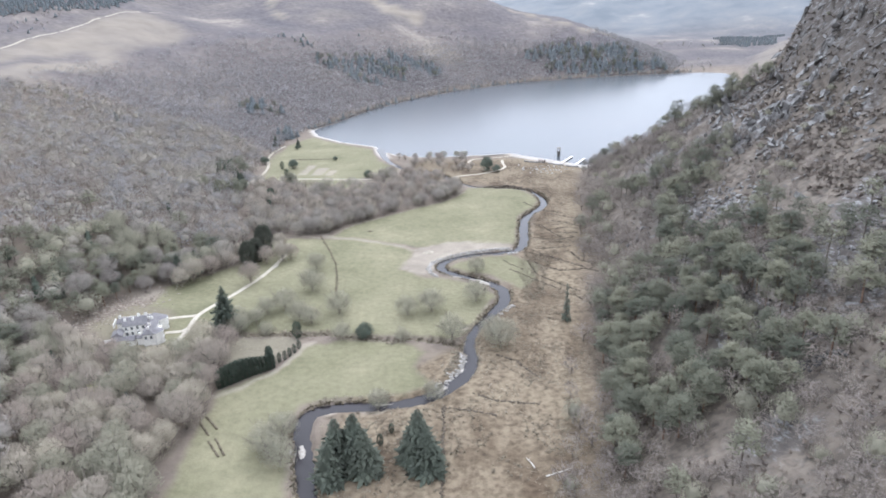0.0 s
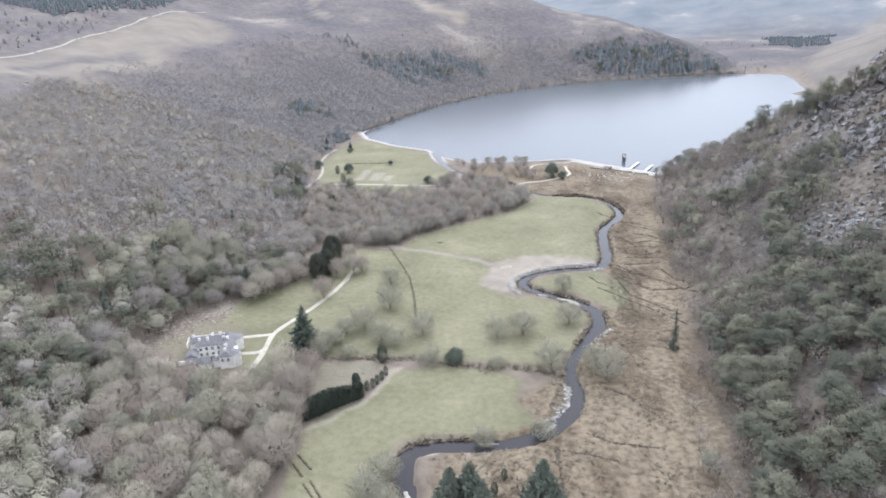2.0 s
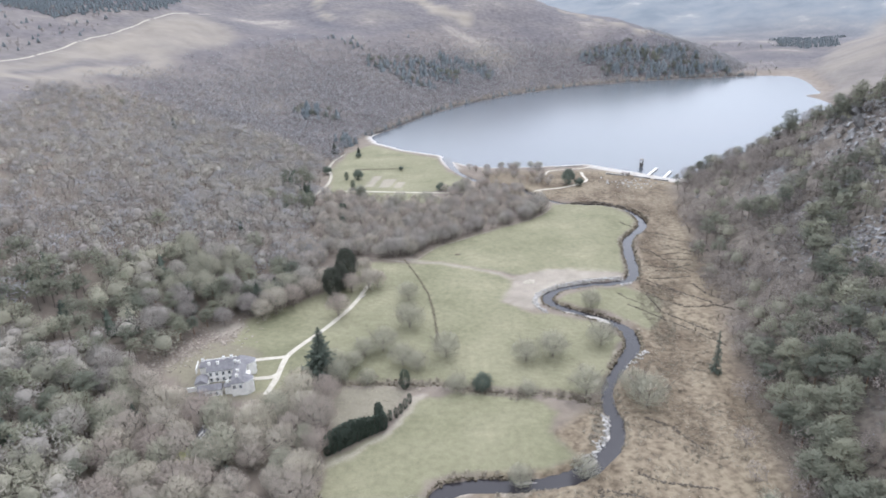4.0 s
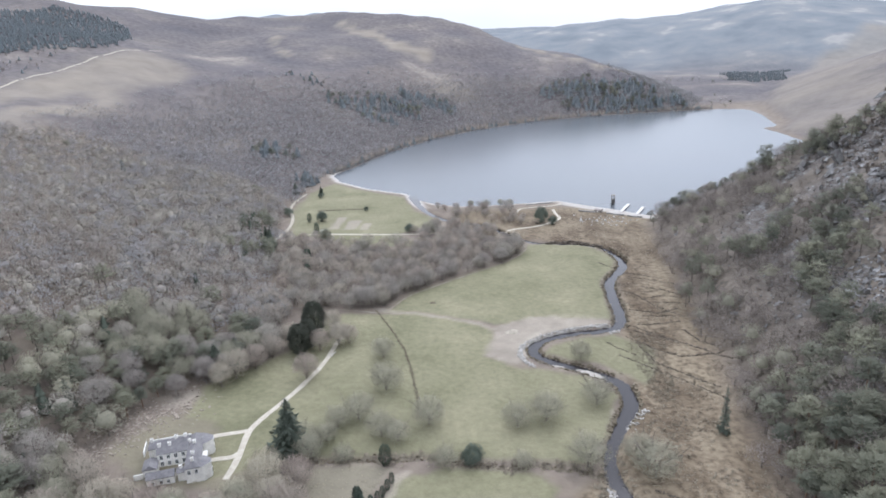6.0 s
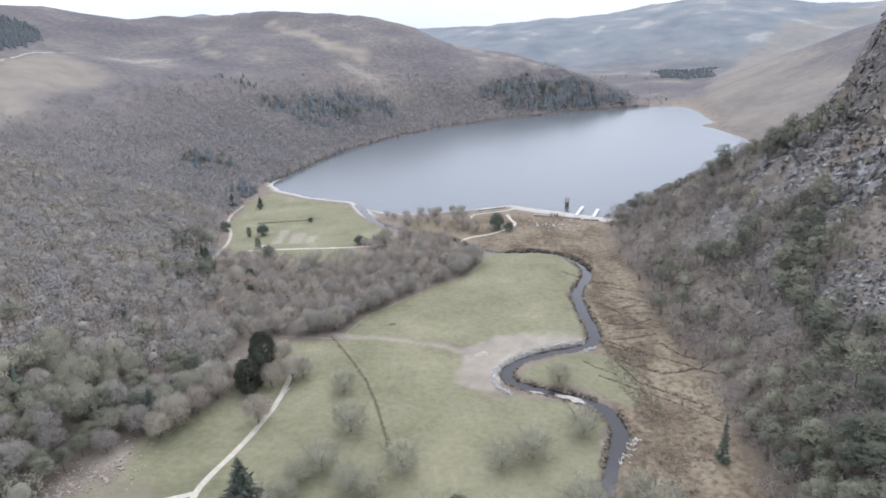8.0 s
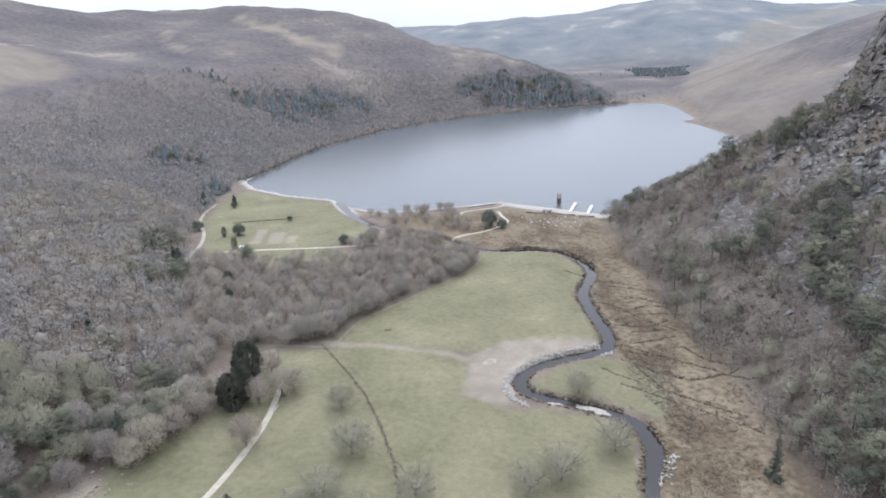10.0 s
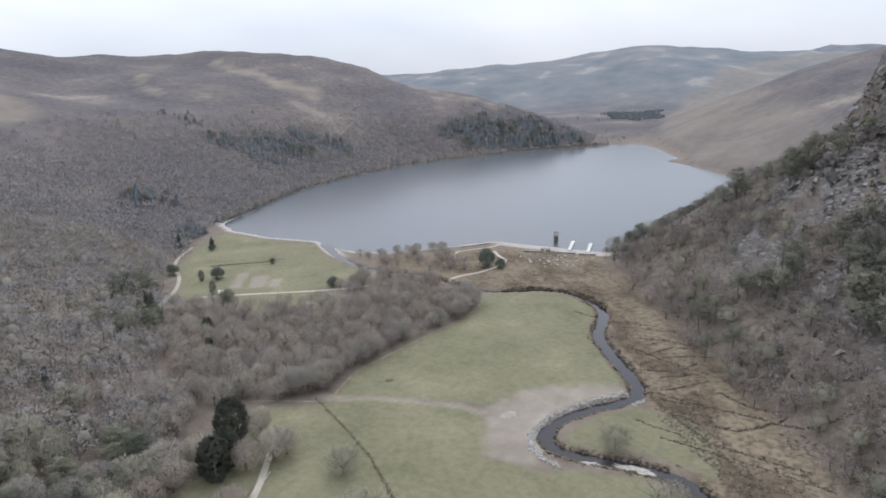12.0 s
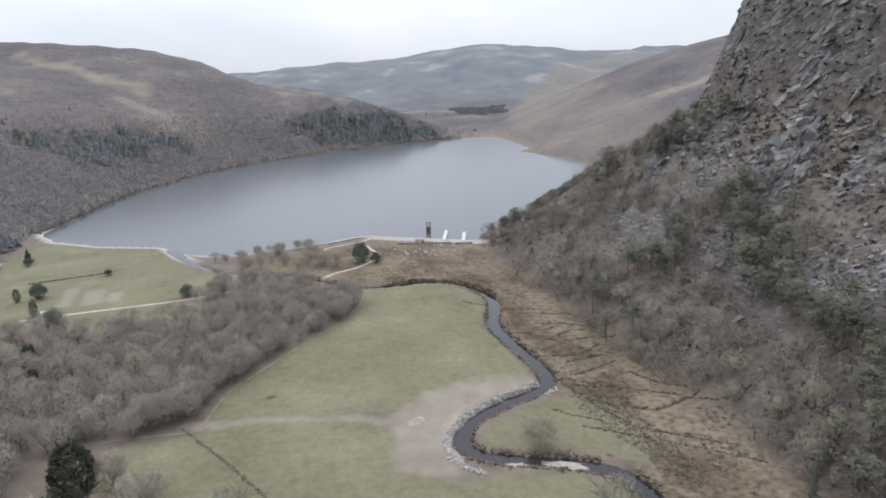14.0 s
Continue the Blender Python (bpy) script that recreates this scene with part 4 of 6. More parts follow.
x, y, rng = scatter((-180, 60, 30, 612), 8.2, centre_keep, 3)
kind = np.where((rng.random(len(x)) < 0.22) & (y < 300), rng.choice([5, 6], len(x)), rng.integers(15, 19, len(x)))
tall = np.interp(y, [250, 350, 400, 480, 530, 560, 610], [1, 1, 0.82, 0.72, 0.6, 0.55, 0.45])
spots = np.stack([x, y, rng.uniform(10, 16, len(x)) * tall, kind, rng.uniform(0, np.where(y > 350, 0.6, 1.0))], -1)
clear = ~((x > -153) & (x < -110) & (y > 237) & (y < 292)) & (np.hypot(x + 130, y - 219) > 8) & (np.hypot(x + 125, y - 268) > 12) & (np.hypot(x + 102, y - 258) > 9)
spots = spots[clear]
single = (spots[:, 1] > 150) & (spots[:, 1] < 262)
SINGLE_SPOTS, spots = spots[single], spots[~single]
forest("valley_wood", spots, KINDS, KIND_MATS, "leafless broadleaf wood on the valley floor", "woodland")


def east_pine_keep(x, y, rng):
    d = signed(x, y, RIGHT_HILL)
    south = (y < 285) & (d > 2) & (d < 120) & (rng.random(len(x)) < 0.66 - 0.55 * step(45, 85, d) + 0.4 * fbm(x, y, 30, 2) - 0.5 * step(190, 160, y))
    band = np.zeros(len(x), bool)
    for cx, cy, rr in ((104, 300, 16), (118, 342, 15), (112, 320, 12), (110, 391, 13), (128, 384, 12), (96, 400, 9), (150, 386, 10), (92, 326, 9), (80, 372, 8), (132, 360, 13), (170, 470, 13), (184, 456, 11), (177, 463, 10), (193, 446, 9), (205, 440, 8), (160, 480, 10)):
        band |= np.hypot(x - cx, y - cy) < rr * (1 + 0.4 * fbm(x, y, 9, 2))
    band &= rng.random(len(x)) < 0.62
    shore = (y > 515) & (y < 780) & (d > -2) & (d < np.interp(y, [500, 560, 780], [16, 46, 40])) & (rng.random(len(x)) < 0.5)
    slabs = np.hypot((x - 126) * 0.9, (y - 308) * 0.6) < 15
    return (south | band | shore) & ~slabs


x, y, rng = scatter((20, 90, 420, 790), 6.2, east_pine_keep, 4)
kind = rng.choice([7, 8, 9], len(x))
spots = np.stack([x, y, rng.uniform(10, 16, len(x)) * np.where(y > 500, 0.68, 1.0), kind, rng.uniform(0, np.where(y > 500, 0.35, 1.0))], -1)
single = (y > 165) & (y < 262) & (signed(x, y, RIGHT_HILL) < 75)
SINGLE_PINES, spots = spots[single], spots[~single]
forest("east_pines", spots, KINDS, KIND_MATS, "open Scots pine wood on the craggy slope", "woodland")


def east_bare_keep(x, y, rng):
    d = signed(x, y, RIGHT_HILL)
    slabs = np.hypot((x - 126) * 0.9, (y - 308) * 0.6) < 15
    foot = np.where(y < 250, -14, -3) + 6 * fbm(x, y, 18, 2)
    return ~slabs & (d > foot) & (d < 150) & (rng.random(len(x)) < 0.52 + 0.45 * step(240, 190, y) + 0.35 * step(85, 40, d) * step(270, 310, y) * step(500, 440, y) + 0.7 * fbm(x, y, 24, 2)) & (y < 600) & (d < np.interp(y, [0, 250, 400, 600], [150, 150, 150, 70]))


x, y, rng = scatter((10, 80, 260, 610), 7.3, east_bare_keep, 5)
kind = rng.choice([19, 20, 21, 19, 20, 5], len(x))
spots = np.stack([x, y, rng.uniform(5.5, 11.5, len(x)) * (1 - 0.5 * step(50, 120, signed(x, y, RIGHT_HILL))), kind, rng.uniform(0, 0.6, len(x))], -1)
forest("east_birches", spots, KINDS, KIND_MATS, "bare birch and thorn scrub on the rocky slope", "woodland")


# ---- builders for things ----
def part(name, data, mat, parent, label="", smooth=False):
    """One mesh under a thing or a part, from a bmesh or a ready mesh."""
    if isinstance(data, bmesh.types.BMesh):
        me = bpy.data.meshes.new(name)
        bmesh.ops.recalc_face_normals(data, faces=data.faces[:])
        data.to_mesh(me)
        data.free()
        me.materials.append(mat)
    else:
        me = data
    ob = new(name, me)
    ob.parent = parent
    if label:
        ob["label"] = label
    return ob


def thing(name, at, label, category, group="", turn=0.0, scale=1.0):
    e = new(name)
    e.empty_display_size = 0.5
    e.matrix_basis = pose(*at, 0, 0, turn) @ Matrix.Scale(scale, 4)
    return tagged(e, label, category, group)


def ground_z(x, y):
    return float(surface(x, y))


def box(bm, x0, y0, z0, x1, y1, z1):
    v = [bm.verts.new(p) for p in ((x0, y0, z0), (x1, y0, z0), (x1, y1, z0), (x0, y1, z0), (x0, y0, z1), (x1, y0, z1), (x1, y1, z1), (x0, y1, z1))]
    for q in ((0, 3, 2, 1), (4, 5, 6, 7), (0, 1, 5, 4), (1, 2, 6, 5), (2, 3, 7, 6), (3, 0, 4, 7)):
        bm.faces.new([v[k] for k in q])
    return v


def boxed(*boxes, bevel=0.0):
    bm = bmesh.new()
    for b in boxes:
        box(bm, *b)
    if bevel:
        bmesh.ops.bevel(bm, geom=bm.edges[:], offset=bevel, segments=1, affect="EDGES")
    return bm


def roof_mesh(x0, y0, x1, y1, z, rise, over=0.25, hip=0.0, thick=0.18):
    """A pitched roof with its ridge along the longer side; hip: how far the ridge ends stand back."""
    bm = bmesh.new()
    x0, y0, x1, y1 = x0 - over, y0 - over, x1 + over, y1 + over
    along = (x1 - x0) >= (y1 - y0)
    if along:
        ym = (y0 + y1) / 2
        ridge = ((x0 + hip, ym, z + rise), (x1 - hip, ym, z + rise))
    else:
        xm = (x0 + x1) / 2
        ridge = ((xm, y0 + hip, z + rise), (xm, y1 - hip, z + rise))
    for dz in (0, -thick):
        c = [bm.verts.new(p) for p in ((x0, y0, z + dz), (x1, y0, z + dz), (x1, y1, z + dz), (x0, y1, z + dz))]
        r = [bm.verts.new((p[0], p[1], p[2] + dz)) for p in ridge]
        if along:
            quads = ((c[0], c[1], r[1], r[0]), (c[2], c[3], r[0], r[1]), (c[1], c[2], r[1]), (c[3], c[0], r[0]))
        else:
            quads = ((c[1], c[2], r[1], r[0]), (c[3], c[0], r[0], r[1]), (c[0], c[1], r[0]), (c[2], c[3], r[1]))
        for q in quads:
            bm.faces.new(q if dz == 0 else q[::-1])
        if dz == 0:
            top = c
        else:
            for k in range(4):
                bm.faces.new((top[k], c[k], c[(k + 1) % 4], top[(k + 1) % 4]))
    return bm


WHITEWASH = mottled("whitewashed_render", [(0.3, (0.56, 0.54, 0.50)), (0.7, (0.72, 0.70, 0.66))], 0.5, 0.9, 4.0, 0.2, 0.02)
SLATE = mottled("roof_slate", [(0.3, (0.115, 0.11, 0.115)), (0.7, (0.19, 0.18, 0.182))], 0.7, 0.6, 5.0, 0.4, 0.03)
GLASS = material("window_glass", 0.08)[0]
GLASS.node_tree.nodes["Principled BSDF"].inputs["Base Color"].default_value = (0.05, 0.055, 0.06, 1)
GLASS.node_tree.nodes["Principled BSDF"].inputs["Specular IOR Level"].default_value = 0.5
WHITE_PAINT = mottled("white_paint", [(0.3, (0.72, 0.72, 0.70)), (0.7, (0.82, 0.82, 0.80))], 1.5, 0.5)
DRIVE = mottled("pale_gravel", [(0.3, (0.33, 0.30, 0.245)), (0.7, (0.45, 0.41, 0.34))], 0.35, 0.95, 3.0, 0.3, 0.03)
TRACK = mottled("worn_track", [(0.3, (0.28, 0.25, 0.20)), (0.7, (0.40, 0.365, 0.30))], 0.3, 0.95, 3.0, 0.3, 0.03)
EARTH = mottled("bare_earth", [(0.3, (0.165, 0.135, 0.105)), (0.7, (0.27, 0.235, 0.19))], 0.25, 0.95, 3.0, 0.4, 0.04)
SHINGLE = mottled("river_shingle", [(0.3, (0.27, 0.245, 0.21)), (0.7, (0.44, 0.41, 0.37))], 1.2, 0.9, 5.0, 0.6, 0.06)
STONE = mottled("pale_boulder", [(0.3, (0.24, 0.226, 0.205)), (0.7, (0.43, 0.41, 0.38))], 0.6, 0.9, 4.0, 0.5, 0.05)
GRANITE = mottled("crag_rock", [(0.34, (0.128, 0.122, 0.117)), (0.5, (0.200, 0.194, 0.188)), (0.66, (0.32, 0.315, 0.308))], 0.16, 0.9, 1.6, 0.6, 0.2)
RUBBLE = mottled("lichened_rubble", [(0.3, (0.19, 0.158, 0.130)), (0.7, (0.345, 0.300, 0.25))], 0.5, 0.9, 3.0, 0.5, 0.05)
SOD = mottled("dark_sod", [(0.3, (0.075, 0.062, 0.045)), (0.7, (0.16, 0.135, 0.095))], 0.4, 0.95, 3.0, 0.6, 0.1)
PEAT = mottled("wet_peat", [(0.3, (0.06, 0.05, 0.04)), (0.7, (0.12, 0.10, 0.078))], 0.4, 0.95, 3.0, 0.6, 0.1)
TUFT = tree_material("rush_tufts", (0.20, 0.172, 0.132), (0.30, 0.262, 0.20))
TIMBER = mottled("weathered_timber", [(0.3, (0.17, 0.15, 0.13)), (0.7, (0.30, 0.275, 0.245))], 0.8, 0.85, 6.0, 0.4, 0.02)
PALE_DECK = mottled("bleached_deck", [(0.3, (0.52, 0.50, 0.46)), (0.7, (0.66, 0.64, 0.60))], 0.8, 0.8, 6.0, 0.3, 0.02)
DEAD_WOOD = mottled("bleached_dead_wood", [(0.3, (0.38, 0.35, 0.31)), (0.7, (0.55, 0.52, 0.47))], 0.6, 0.85, 5.0, 0.4, 0.03)
HEDGE_LEAF = tree_material("hedge_needles", (0.088, 0.115, 0.088), (0.135, 0.165, 0.122))
RUSH = tree_material("brown_rushes", (0.145, 0.120, 0.092), (0.225, 0.20, 0.145))
# dark base colour carries painted shade, for the slope's hollow and far shore
DARK_ROCK = mottled("shade_dark_rock", [(0.3, (0.06, 0.058, 0.056)), (0.7, (0.13, 0.125, 0.12))], 0.4, 0.7, 3.0, 0.5, 0.05)
HEATH = tree_material("heather_and_bracken", (0.105, 0.085, 0.073), (0.20, 0.165, 0.135))
WILLOW = tree_material("yellow_willow_twigs", (0.30, 0.30, 0.13), (0.42, 0.41, 0.20))


# ---- drives and tracks ----
def lane(name, line, width, mat, label, lift=0.07):
    pts = []
    for a, b in segments(smooth_line(line)):
        n = max(1, int(math.dist(a, b) / 1.2))
        pts += [(a[0] + (b[0] - a[0]) * k / n, a[1] + (b[1] - a[1]) * k / n) for k in range(n)]
    pts.append(tuple(line[-1]))
    tagged(new(name, ribbon(name, pts, width, lift, mat, cross=4, wobble=0.12)), label, "drive", kind="structure")


lane("drive", [(-98.5, 356), (-100.5, 344), (-102, 332), (-107.5, 314), (-113.5, 299), (-119, 288), (-122.2, 279), (-121.6, 268), (-121.5, 260), (-122.5, 252)], 2.2, DRIVE, "pale gravel drive curving down to the white house")
lane("drive_branch", [(-121.8, 279.5), (-126, 278.4), (-131, 277), (-136, 275.3), (-141, 274)], 2.2, DRIVE, "pale gravel arm of the drive beside the lawn", 0.09)
lane("drive_loop", [(-121.8, 266), (-123.6, 263.6), (-128, 263), (-132.4, 261.8)], 2.2, DRIVE, "pale gravel path to the front door", 0.11)
lane("lake_lane", [(-6, 521), (4, 530), (12, 533), (23, 536), (32, 542), (42, 551), (46, 559), (44.5, 570), (45, 584)], 2.4, DRIVE, "pale lane between the wood and the lake")
lane("beach_lane", [(14, 577), (18, 590), (27, 593.5), (39, 595), (50, 598), (56, 606)], 2.2, DRIVE, "pale lane behind the lake beach")
lane("north_lane", [(-150, 538), (-135, 538), (-118, 535), (-98, 532), (-78, 529), (-60, 528), (-48, 530)], 2.6, DRIVE, "straight pale lane across the northern pasture")
lane("wood_edge_track", [(-79, 384), (-74, 396), (-66, 410.5), (-58, 417), (-43, 430), (-27, 443), (-12, 455), (1, 468), (9, 484)], 1.0, EARTH, "worn earth track between the wood and the pasture")
lane("wood_path", [(-79, 384.5), (-84, 385), (-98, 388.5), (-112, 391)], 1.3, EARTH, "pale earth path running into the wood")
lane("hill_track", [(-170, 672), (-176, 640), (-174, 612), (-166, 590), (-163, 560), (-167, 530), (-166, 505)], 2.4, TRACK, "worn track along the foot of the wooded slope")
lane("moor_road", [(-500, 590), (-486, 678), (-490, 760), (-493, 844), (-492, 960), (-482, 1088), (-462, 1140)], 2.4, TRACK, "thin pale road over the moor")


# ---- stones, tufts and banks ----
def rock_shape(rng, flat=0.55):
    v = np.array([(sx, sy, sz) for sx in (-0.5, 0.5) for sy in (-0.5, 0.5) for sz in (-0.5, 0.5)]) * np.array([1, 0.75, flat])
    v = v + rng.uniform(-0.17, 0.17, v.shape)
    q = [(0, 1, 3, 2), (4, 6, 7, 5), (0, 4, 5, 1), (2, 3, 7, 6), (0, 2, 6, 4), (1, 5, 7, 3)]
    return v, np.array([t for a, b, c, d in q for t in ((a, b, c), (a, c, d))])


def rocks(name, x, y, size, mat, label, seed, flat=0.55, strike=None, sink=0.2, category="rocks"):
    rng = np.random.default_rng(seed)
    shapes = [rock_shape(rng, flat) for _ in range(8)]
    z = surface(x, y)
    vs, fs, base = [], [], 0
    for k in range(len(x)):
        v, f = shapes[rng.integers(8)]
        if strike is None:
            a, dip, n0 = rng.uniform(0, 6.28), rng.normal() * 0.2, np.array([rng.normal() * 0.2, rng.normal() * 0.2, 1.0])
            long = rng.uniform(1.0, 1.3)
        else:
            a, dip, n0 = radians(strike) + rng.normal() * 0.5, 0.55 + rng.normal() * 0.32, np.array([-0.75, -0.25, 0.65]) + rng.normal(size=3) * 0.25
            long = rng.uniform(1.3, 3.2)
        ax = np.array([math.cos(a) * math.cos(dip), math.sin(a) * math.cos(dip), math.sin(dip)])
        ay = np.cross(n0, ax)
        ay /= np.linalg.norm(ay)
        az_ = np.cross(ax, ay)
        w = v * size[k] * np.array([long, 1, 1])
        vs.append(w @ np.stack([ax, ay, az_]) + (x[k], y[k], z[k] + size[k] * (0.25 - sink)))
        fs.append(f + base)
        base += len(v)
    return tagged(new(name, link_mesh(name, np.concatenate(vs), np.concatenate(fs), mat, smooth=False)), label, category, kind="stuff")


def along(line, gap, wide, seed):
    """Jittered places along a line."""
    rng = np.random.default_rng(seed)
    out = []
    for a, b in segments(line):
        n = max(1, int(round(math.dist(a, b) / gap)))
        for k in range(n):
            t = (k + rng.random()) / n
            out.append((a[0] + (b[0] - a[0]) * t + rng.normal() * wide, a[1] + (b[1] - a[1]) * t + rng.normal() * wide))
    p = np.array(out)
    return p[:, 0], p[:, 1], rng


def tufts(name, x, y, size, mat, label, seed, blades=9, category="grass"):
    rng = np.random.default_rng(seed)
    n = len(x)
    z = surface(x, y)
    at = np.repeat(np.stack([x, y, z], -1), blades, 0) + rng.normal(size=(n * blades, 3)) * np.repeat(size, blades)[:, None] * np.array([0.28, 0.28, 0])
    way = rng.normal(size=(n * blades, 3)) * np.array([0.9, 0.9, 0.15]) + np.array([0, 0, 0.42])
    way /= np.linalg.norm(way, axis=1)[:, None]
    ln = np.repeat(size, blades) * rng.uniform(0.6, 1.2, n * blades)
    v, f, lie = slivers(rng, at, way, ln, ln * 0.55, way * 0.3 + np.array([0, 0, 1.0]), 0.25)
    me = link_mesh(name, v, f, mat, smooth=False)
    tint_layer(me, np.repeat(np.repeat(rng.random(n), blades), 3), lie)
    return tagged(new(name, me), label, category, kind="stuff")


def east_rock_spots(n, seed):
    rng = np.random.default_rng(seed)
    x, y = rng.uniform(45, 330, n), rng.uniform(150, 700, n)
    d = signed(x, y, RIGHT_HILL)
    band = fbm(x * 0.7 + y * 0.3, y * 1.4 - x * 0.5, 34, 4)
    ok = (d > 8) & (d < 270) & (rng.random(n) < np.clip(0.15 + 1.6 * band, 0.02, 1) + 0.35 * step(90, 130, d) * step(280, 340, y)) & (rng.random(n) < 0.35 + 0.65 * step(240, 320, y)) & (signed(x, y, LAKE) < -3)
    return x[ok], y[ok], rng


x, y, rng = east_rock_spots(15000, 11)
rocks("slope_rocks", x, y, rng.uniform(0.5, 1.0, len(x)) ** 2 * np.where(rng.random(len(x)) < 0.12, 3.4, 1.8) * (0.6 + 0.4 * step(30, 80, signed(x, y, RIGHT_HILL))), GRANITE, "tilted grey slabs and boulders on the craggy slope", 12, 0.4, -98)
rng = np.random.default_rng(9)
x, y = rng.uniform(140, 340, 30000), rng.uniform(250, 540, 30000)
e = signed(x, y, CRAG)
ok = (e > -45) & (e < 70) & (rng.random(30000) < (0.08 + 0.8 * step(-0.05, 0.2, fbm(x * 0.7 + y * 0.3, y * 1.4 - x * 0.5, 30, 3))) * (0.08 + 0.42 * step(310, 380, y)))
rocks("crag_slabs", x[ok], y[ok], (1.0 + 4.6 * rng.random(int(ok.sum())) ** 2.5), GRANITE, "broken grey rock slabs on the cliff", 10, 0.24, -98, sink=0.36, category="rocks")
rng = np.random.default_rng(8)
x, y = rng.normal(126, 9, 420), rng.normal(308, 12, 420)
rocks("bare_slabs", x, y, rng.uniform(0.7, 1.9, 420), GRANITE, "pale bare rock slabs between the pines", 51, 0.35, -98, sink=0.3)
x, y, rng = along([(-402, 572), (-380, 600), (-366, 634), (-352, 662), (-330, 640), (-318, 600)], 0.35, 6.0, 75)
rocks("rim_outcrops", x, y, rng.uniform(0.7, 2.4, len(x)), RUBBLE, "pale rock outcrops along the rim of the wooded slope", 76, 0.6)
# added rocks whose dark colour stands in for a hollow's shade
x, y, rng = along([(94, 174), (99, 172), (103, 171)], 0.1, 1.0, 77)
rocks("hollow_shade_rocks", x, y, rng.uniform(0.8, 1.8, len(x)), DARK_ROCK, "rocks coloured dark for a shaded hollow in the craggy slope", 78, 0.6)
x, y, rng = along([(23, 496.4), (30, 496.2), (44, 494.6), (53, 489), (59, 483)], 0.25, 0.45, 79)
rocks("bend_bank", x, y, rng.uniform(0.9, 1.9, len(x)), PEAT, "high dark peat bank along the river's northern bend", 80, 0.7, sink=0.1, category="river bank")
x, y, rng = along([(-176, 262), (-168, 280), (-158, 292), (-150, 302)], 0.06, 5.5, 13)
rocks("hillside_scree", x, y, rng.uniform(0.25, 0.8, len(x)) * np.where(rng.random(len(x)) < 0.1, 1.7, 1), RUBBLE, "pale boulders tumbled below the wooded slope", 14, category="rocks")
RIPRAP = smooth_line([(-12, 322), (-16.5, 330), (-15.5, 340), (-9, 348), (2.5, 355), (17, 359.2), (31, 361)], 1)
x, y, rng = along(RIPRAP, 0.07, 0.6, 15)
rocks("river_armour", x, y, rng.uniform(0.3, 0.7, len(x)), STONE, "pale boulders laid along the outer river bend", 16, 0.7, sink=0.1)
x, y, rng = along([(-13, 216), (-8, 221.5), (-3.5, 228), (-1, 234), (-0.4, 242)], 0.13, 0.8, 17)
rocks("rapids_stones", x, y, rng.uniform(0.4, 1.1, len(x)), STONE, "pale stones at the river's inner bend", 18, sink=0.0)
x, y, rng = along([(-36, 209), (-30, 209.5)], 0.3, 0.7, 19)
x2, y2, _ = along([(-58, 182), (-53, 188)], 0.3, 0.8, 20)
x3, y3, _ = along([(14.5, 275), (18, 280), (24, 286)], 0.2, 1.2, 21)
x4, y4, _ = along([(12, 315), (1, 321), (-2, 322)], 0.3, 0.6, 22)
x5, y5, _ = along([(28, 352), (34, 354)], 0.25, 0.8, 23)
x, y = np.concatenate([x, x2, x3, x4, x5]), np.concatenate([y, y2, y3, y4, y5])
rocks("river_stones", x, y, rng.uniform(0.3, 1.0, len(x)), STONE, "pale stones on the river's gravel bars", 24, sink=0.0)
x, y, rng = along([(60, 548), (75, 545), (90, 548)], 0.5, 7, 25)
rocks("shore_boulders", x, y, rng.uniform(0.4, 1.5, len(x)), STONE, "scattered pale boulders in the rough grass", 26)
x, y, rng = along([(125, 562), (180, 600), (235, 646), (300, 698), (370, 752)], 0.8, 4.0, 27)
rocks("lake_edge_rocks", x, y, rng.uniform(0.8, 2.6, len(x)), STONE, "pale scree where the slope meets the lake", 28)
x, y, rng = along([(10, 503), (14, 499), (20, 495.5), (25, 494)], 0.3, 0.9, 29)
rocks("ford_stones", x, y, rng.uniform(0.4, 1.1, len(x)), STONE, "grey stones at the old ford", 30)

# added dark rim: shore's shadow and reflection painted as rock colour
x, y, rng = along(shore, 0.8, 1.0, 56)
rocks("far_shore_shade_rocks", x - 0.5, y + 0.8, rng.uniform(0.8, 2.4, len(x)), DARK_ROCK, "rocks coloured dark for the shade and reflection along the far shore", 57)
BANK_LINES = []
for sgn in (1, -1):
    pts = np.array(RIVER)
    tang = np.gradient(pts, axis=0)
    tang /= np.linalg.norm(tang, axis=1)[:, None]
    off = pts + sgn * np.stack([-tang[:, 1], tang[:, 0]], -1) * (river_half(pts[:, 1]) + 0.55)[:, None]
    BANK_LINES.append([tuple(p) for p in off.tolist()])
xs, ys = [], []
for k, line in enumerate(BANK_LINES):
    x, y, rng = along(line, 0.75, 0.3, 31 + k)
    keep = fbm(x, y, 22, 2) + (0.15 if k == 0 else 0.0) > -0.12
    xs.append(x[keep]), ys.append(y[keep])
x, y = np.concatenate(xs), np.concatenate(ys)
ok = (y > 150) & (y < 560) & (line_distance(x, y, RIPRAP) > 1.5)
rocks("river_banks", x[ok], y[ok], np.random.default_rng(33).uniform(0.6, 1.5, int(ok.sum())), SOD, "dark undercut sod along the river banks", 34, 0.6, sink=0.25, category="river bank")
x, y, rng = along(DITCH, 0.45, 0.9, 35)
rocks("ditch_banks", x, y, rng.uniform(0.4, 1.1, len(x)), SOD, "dark broken banks of the field ditch", 36, 0.6, category="ditch")
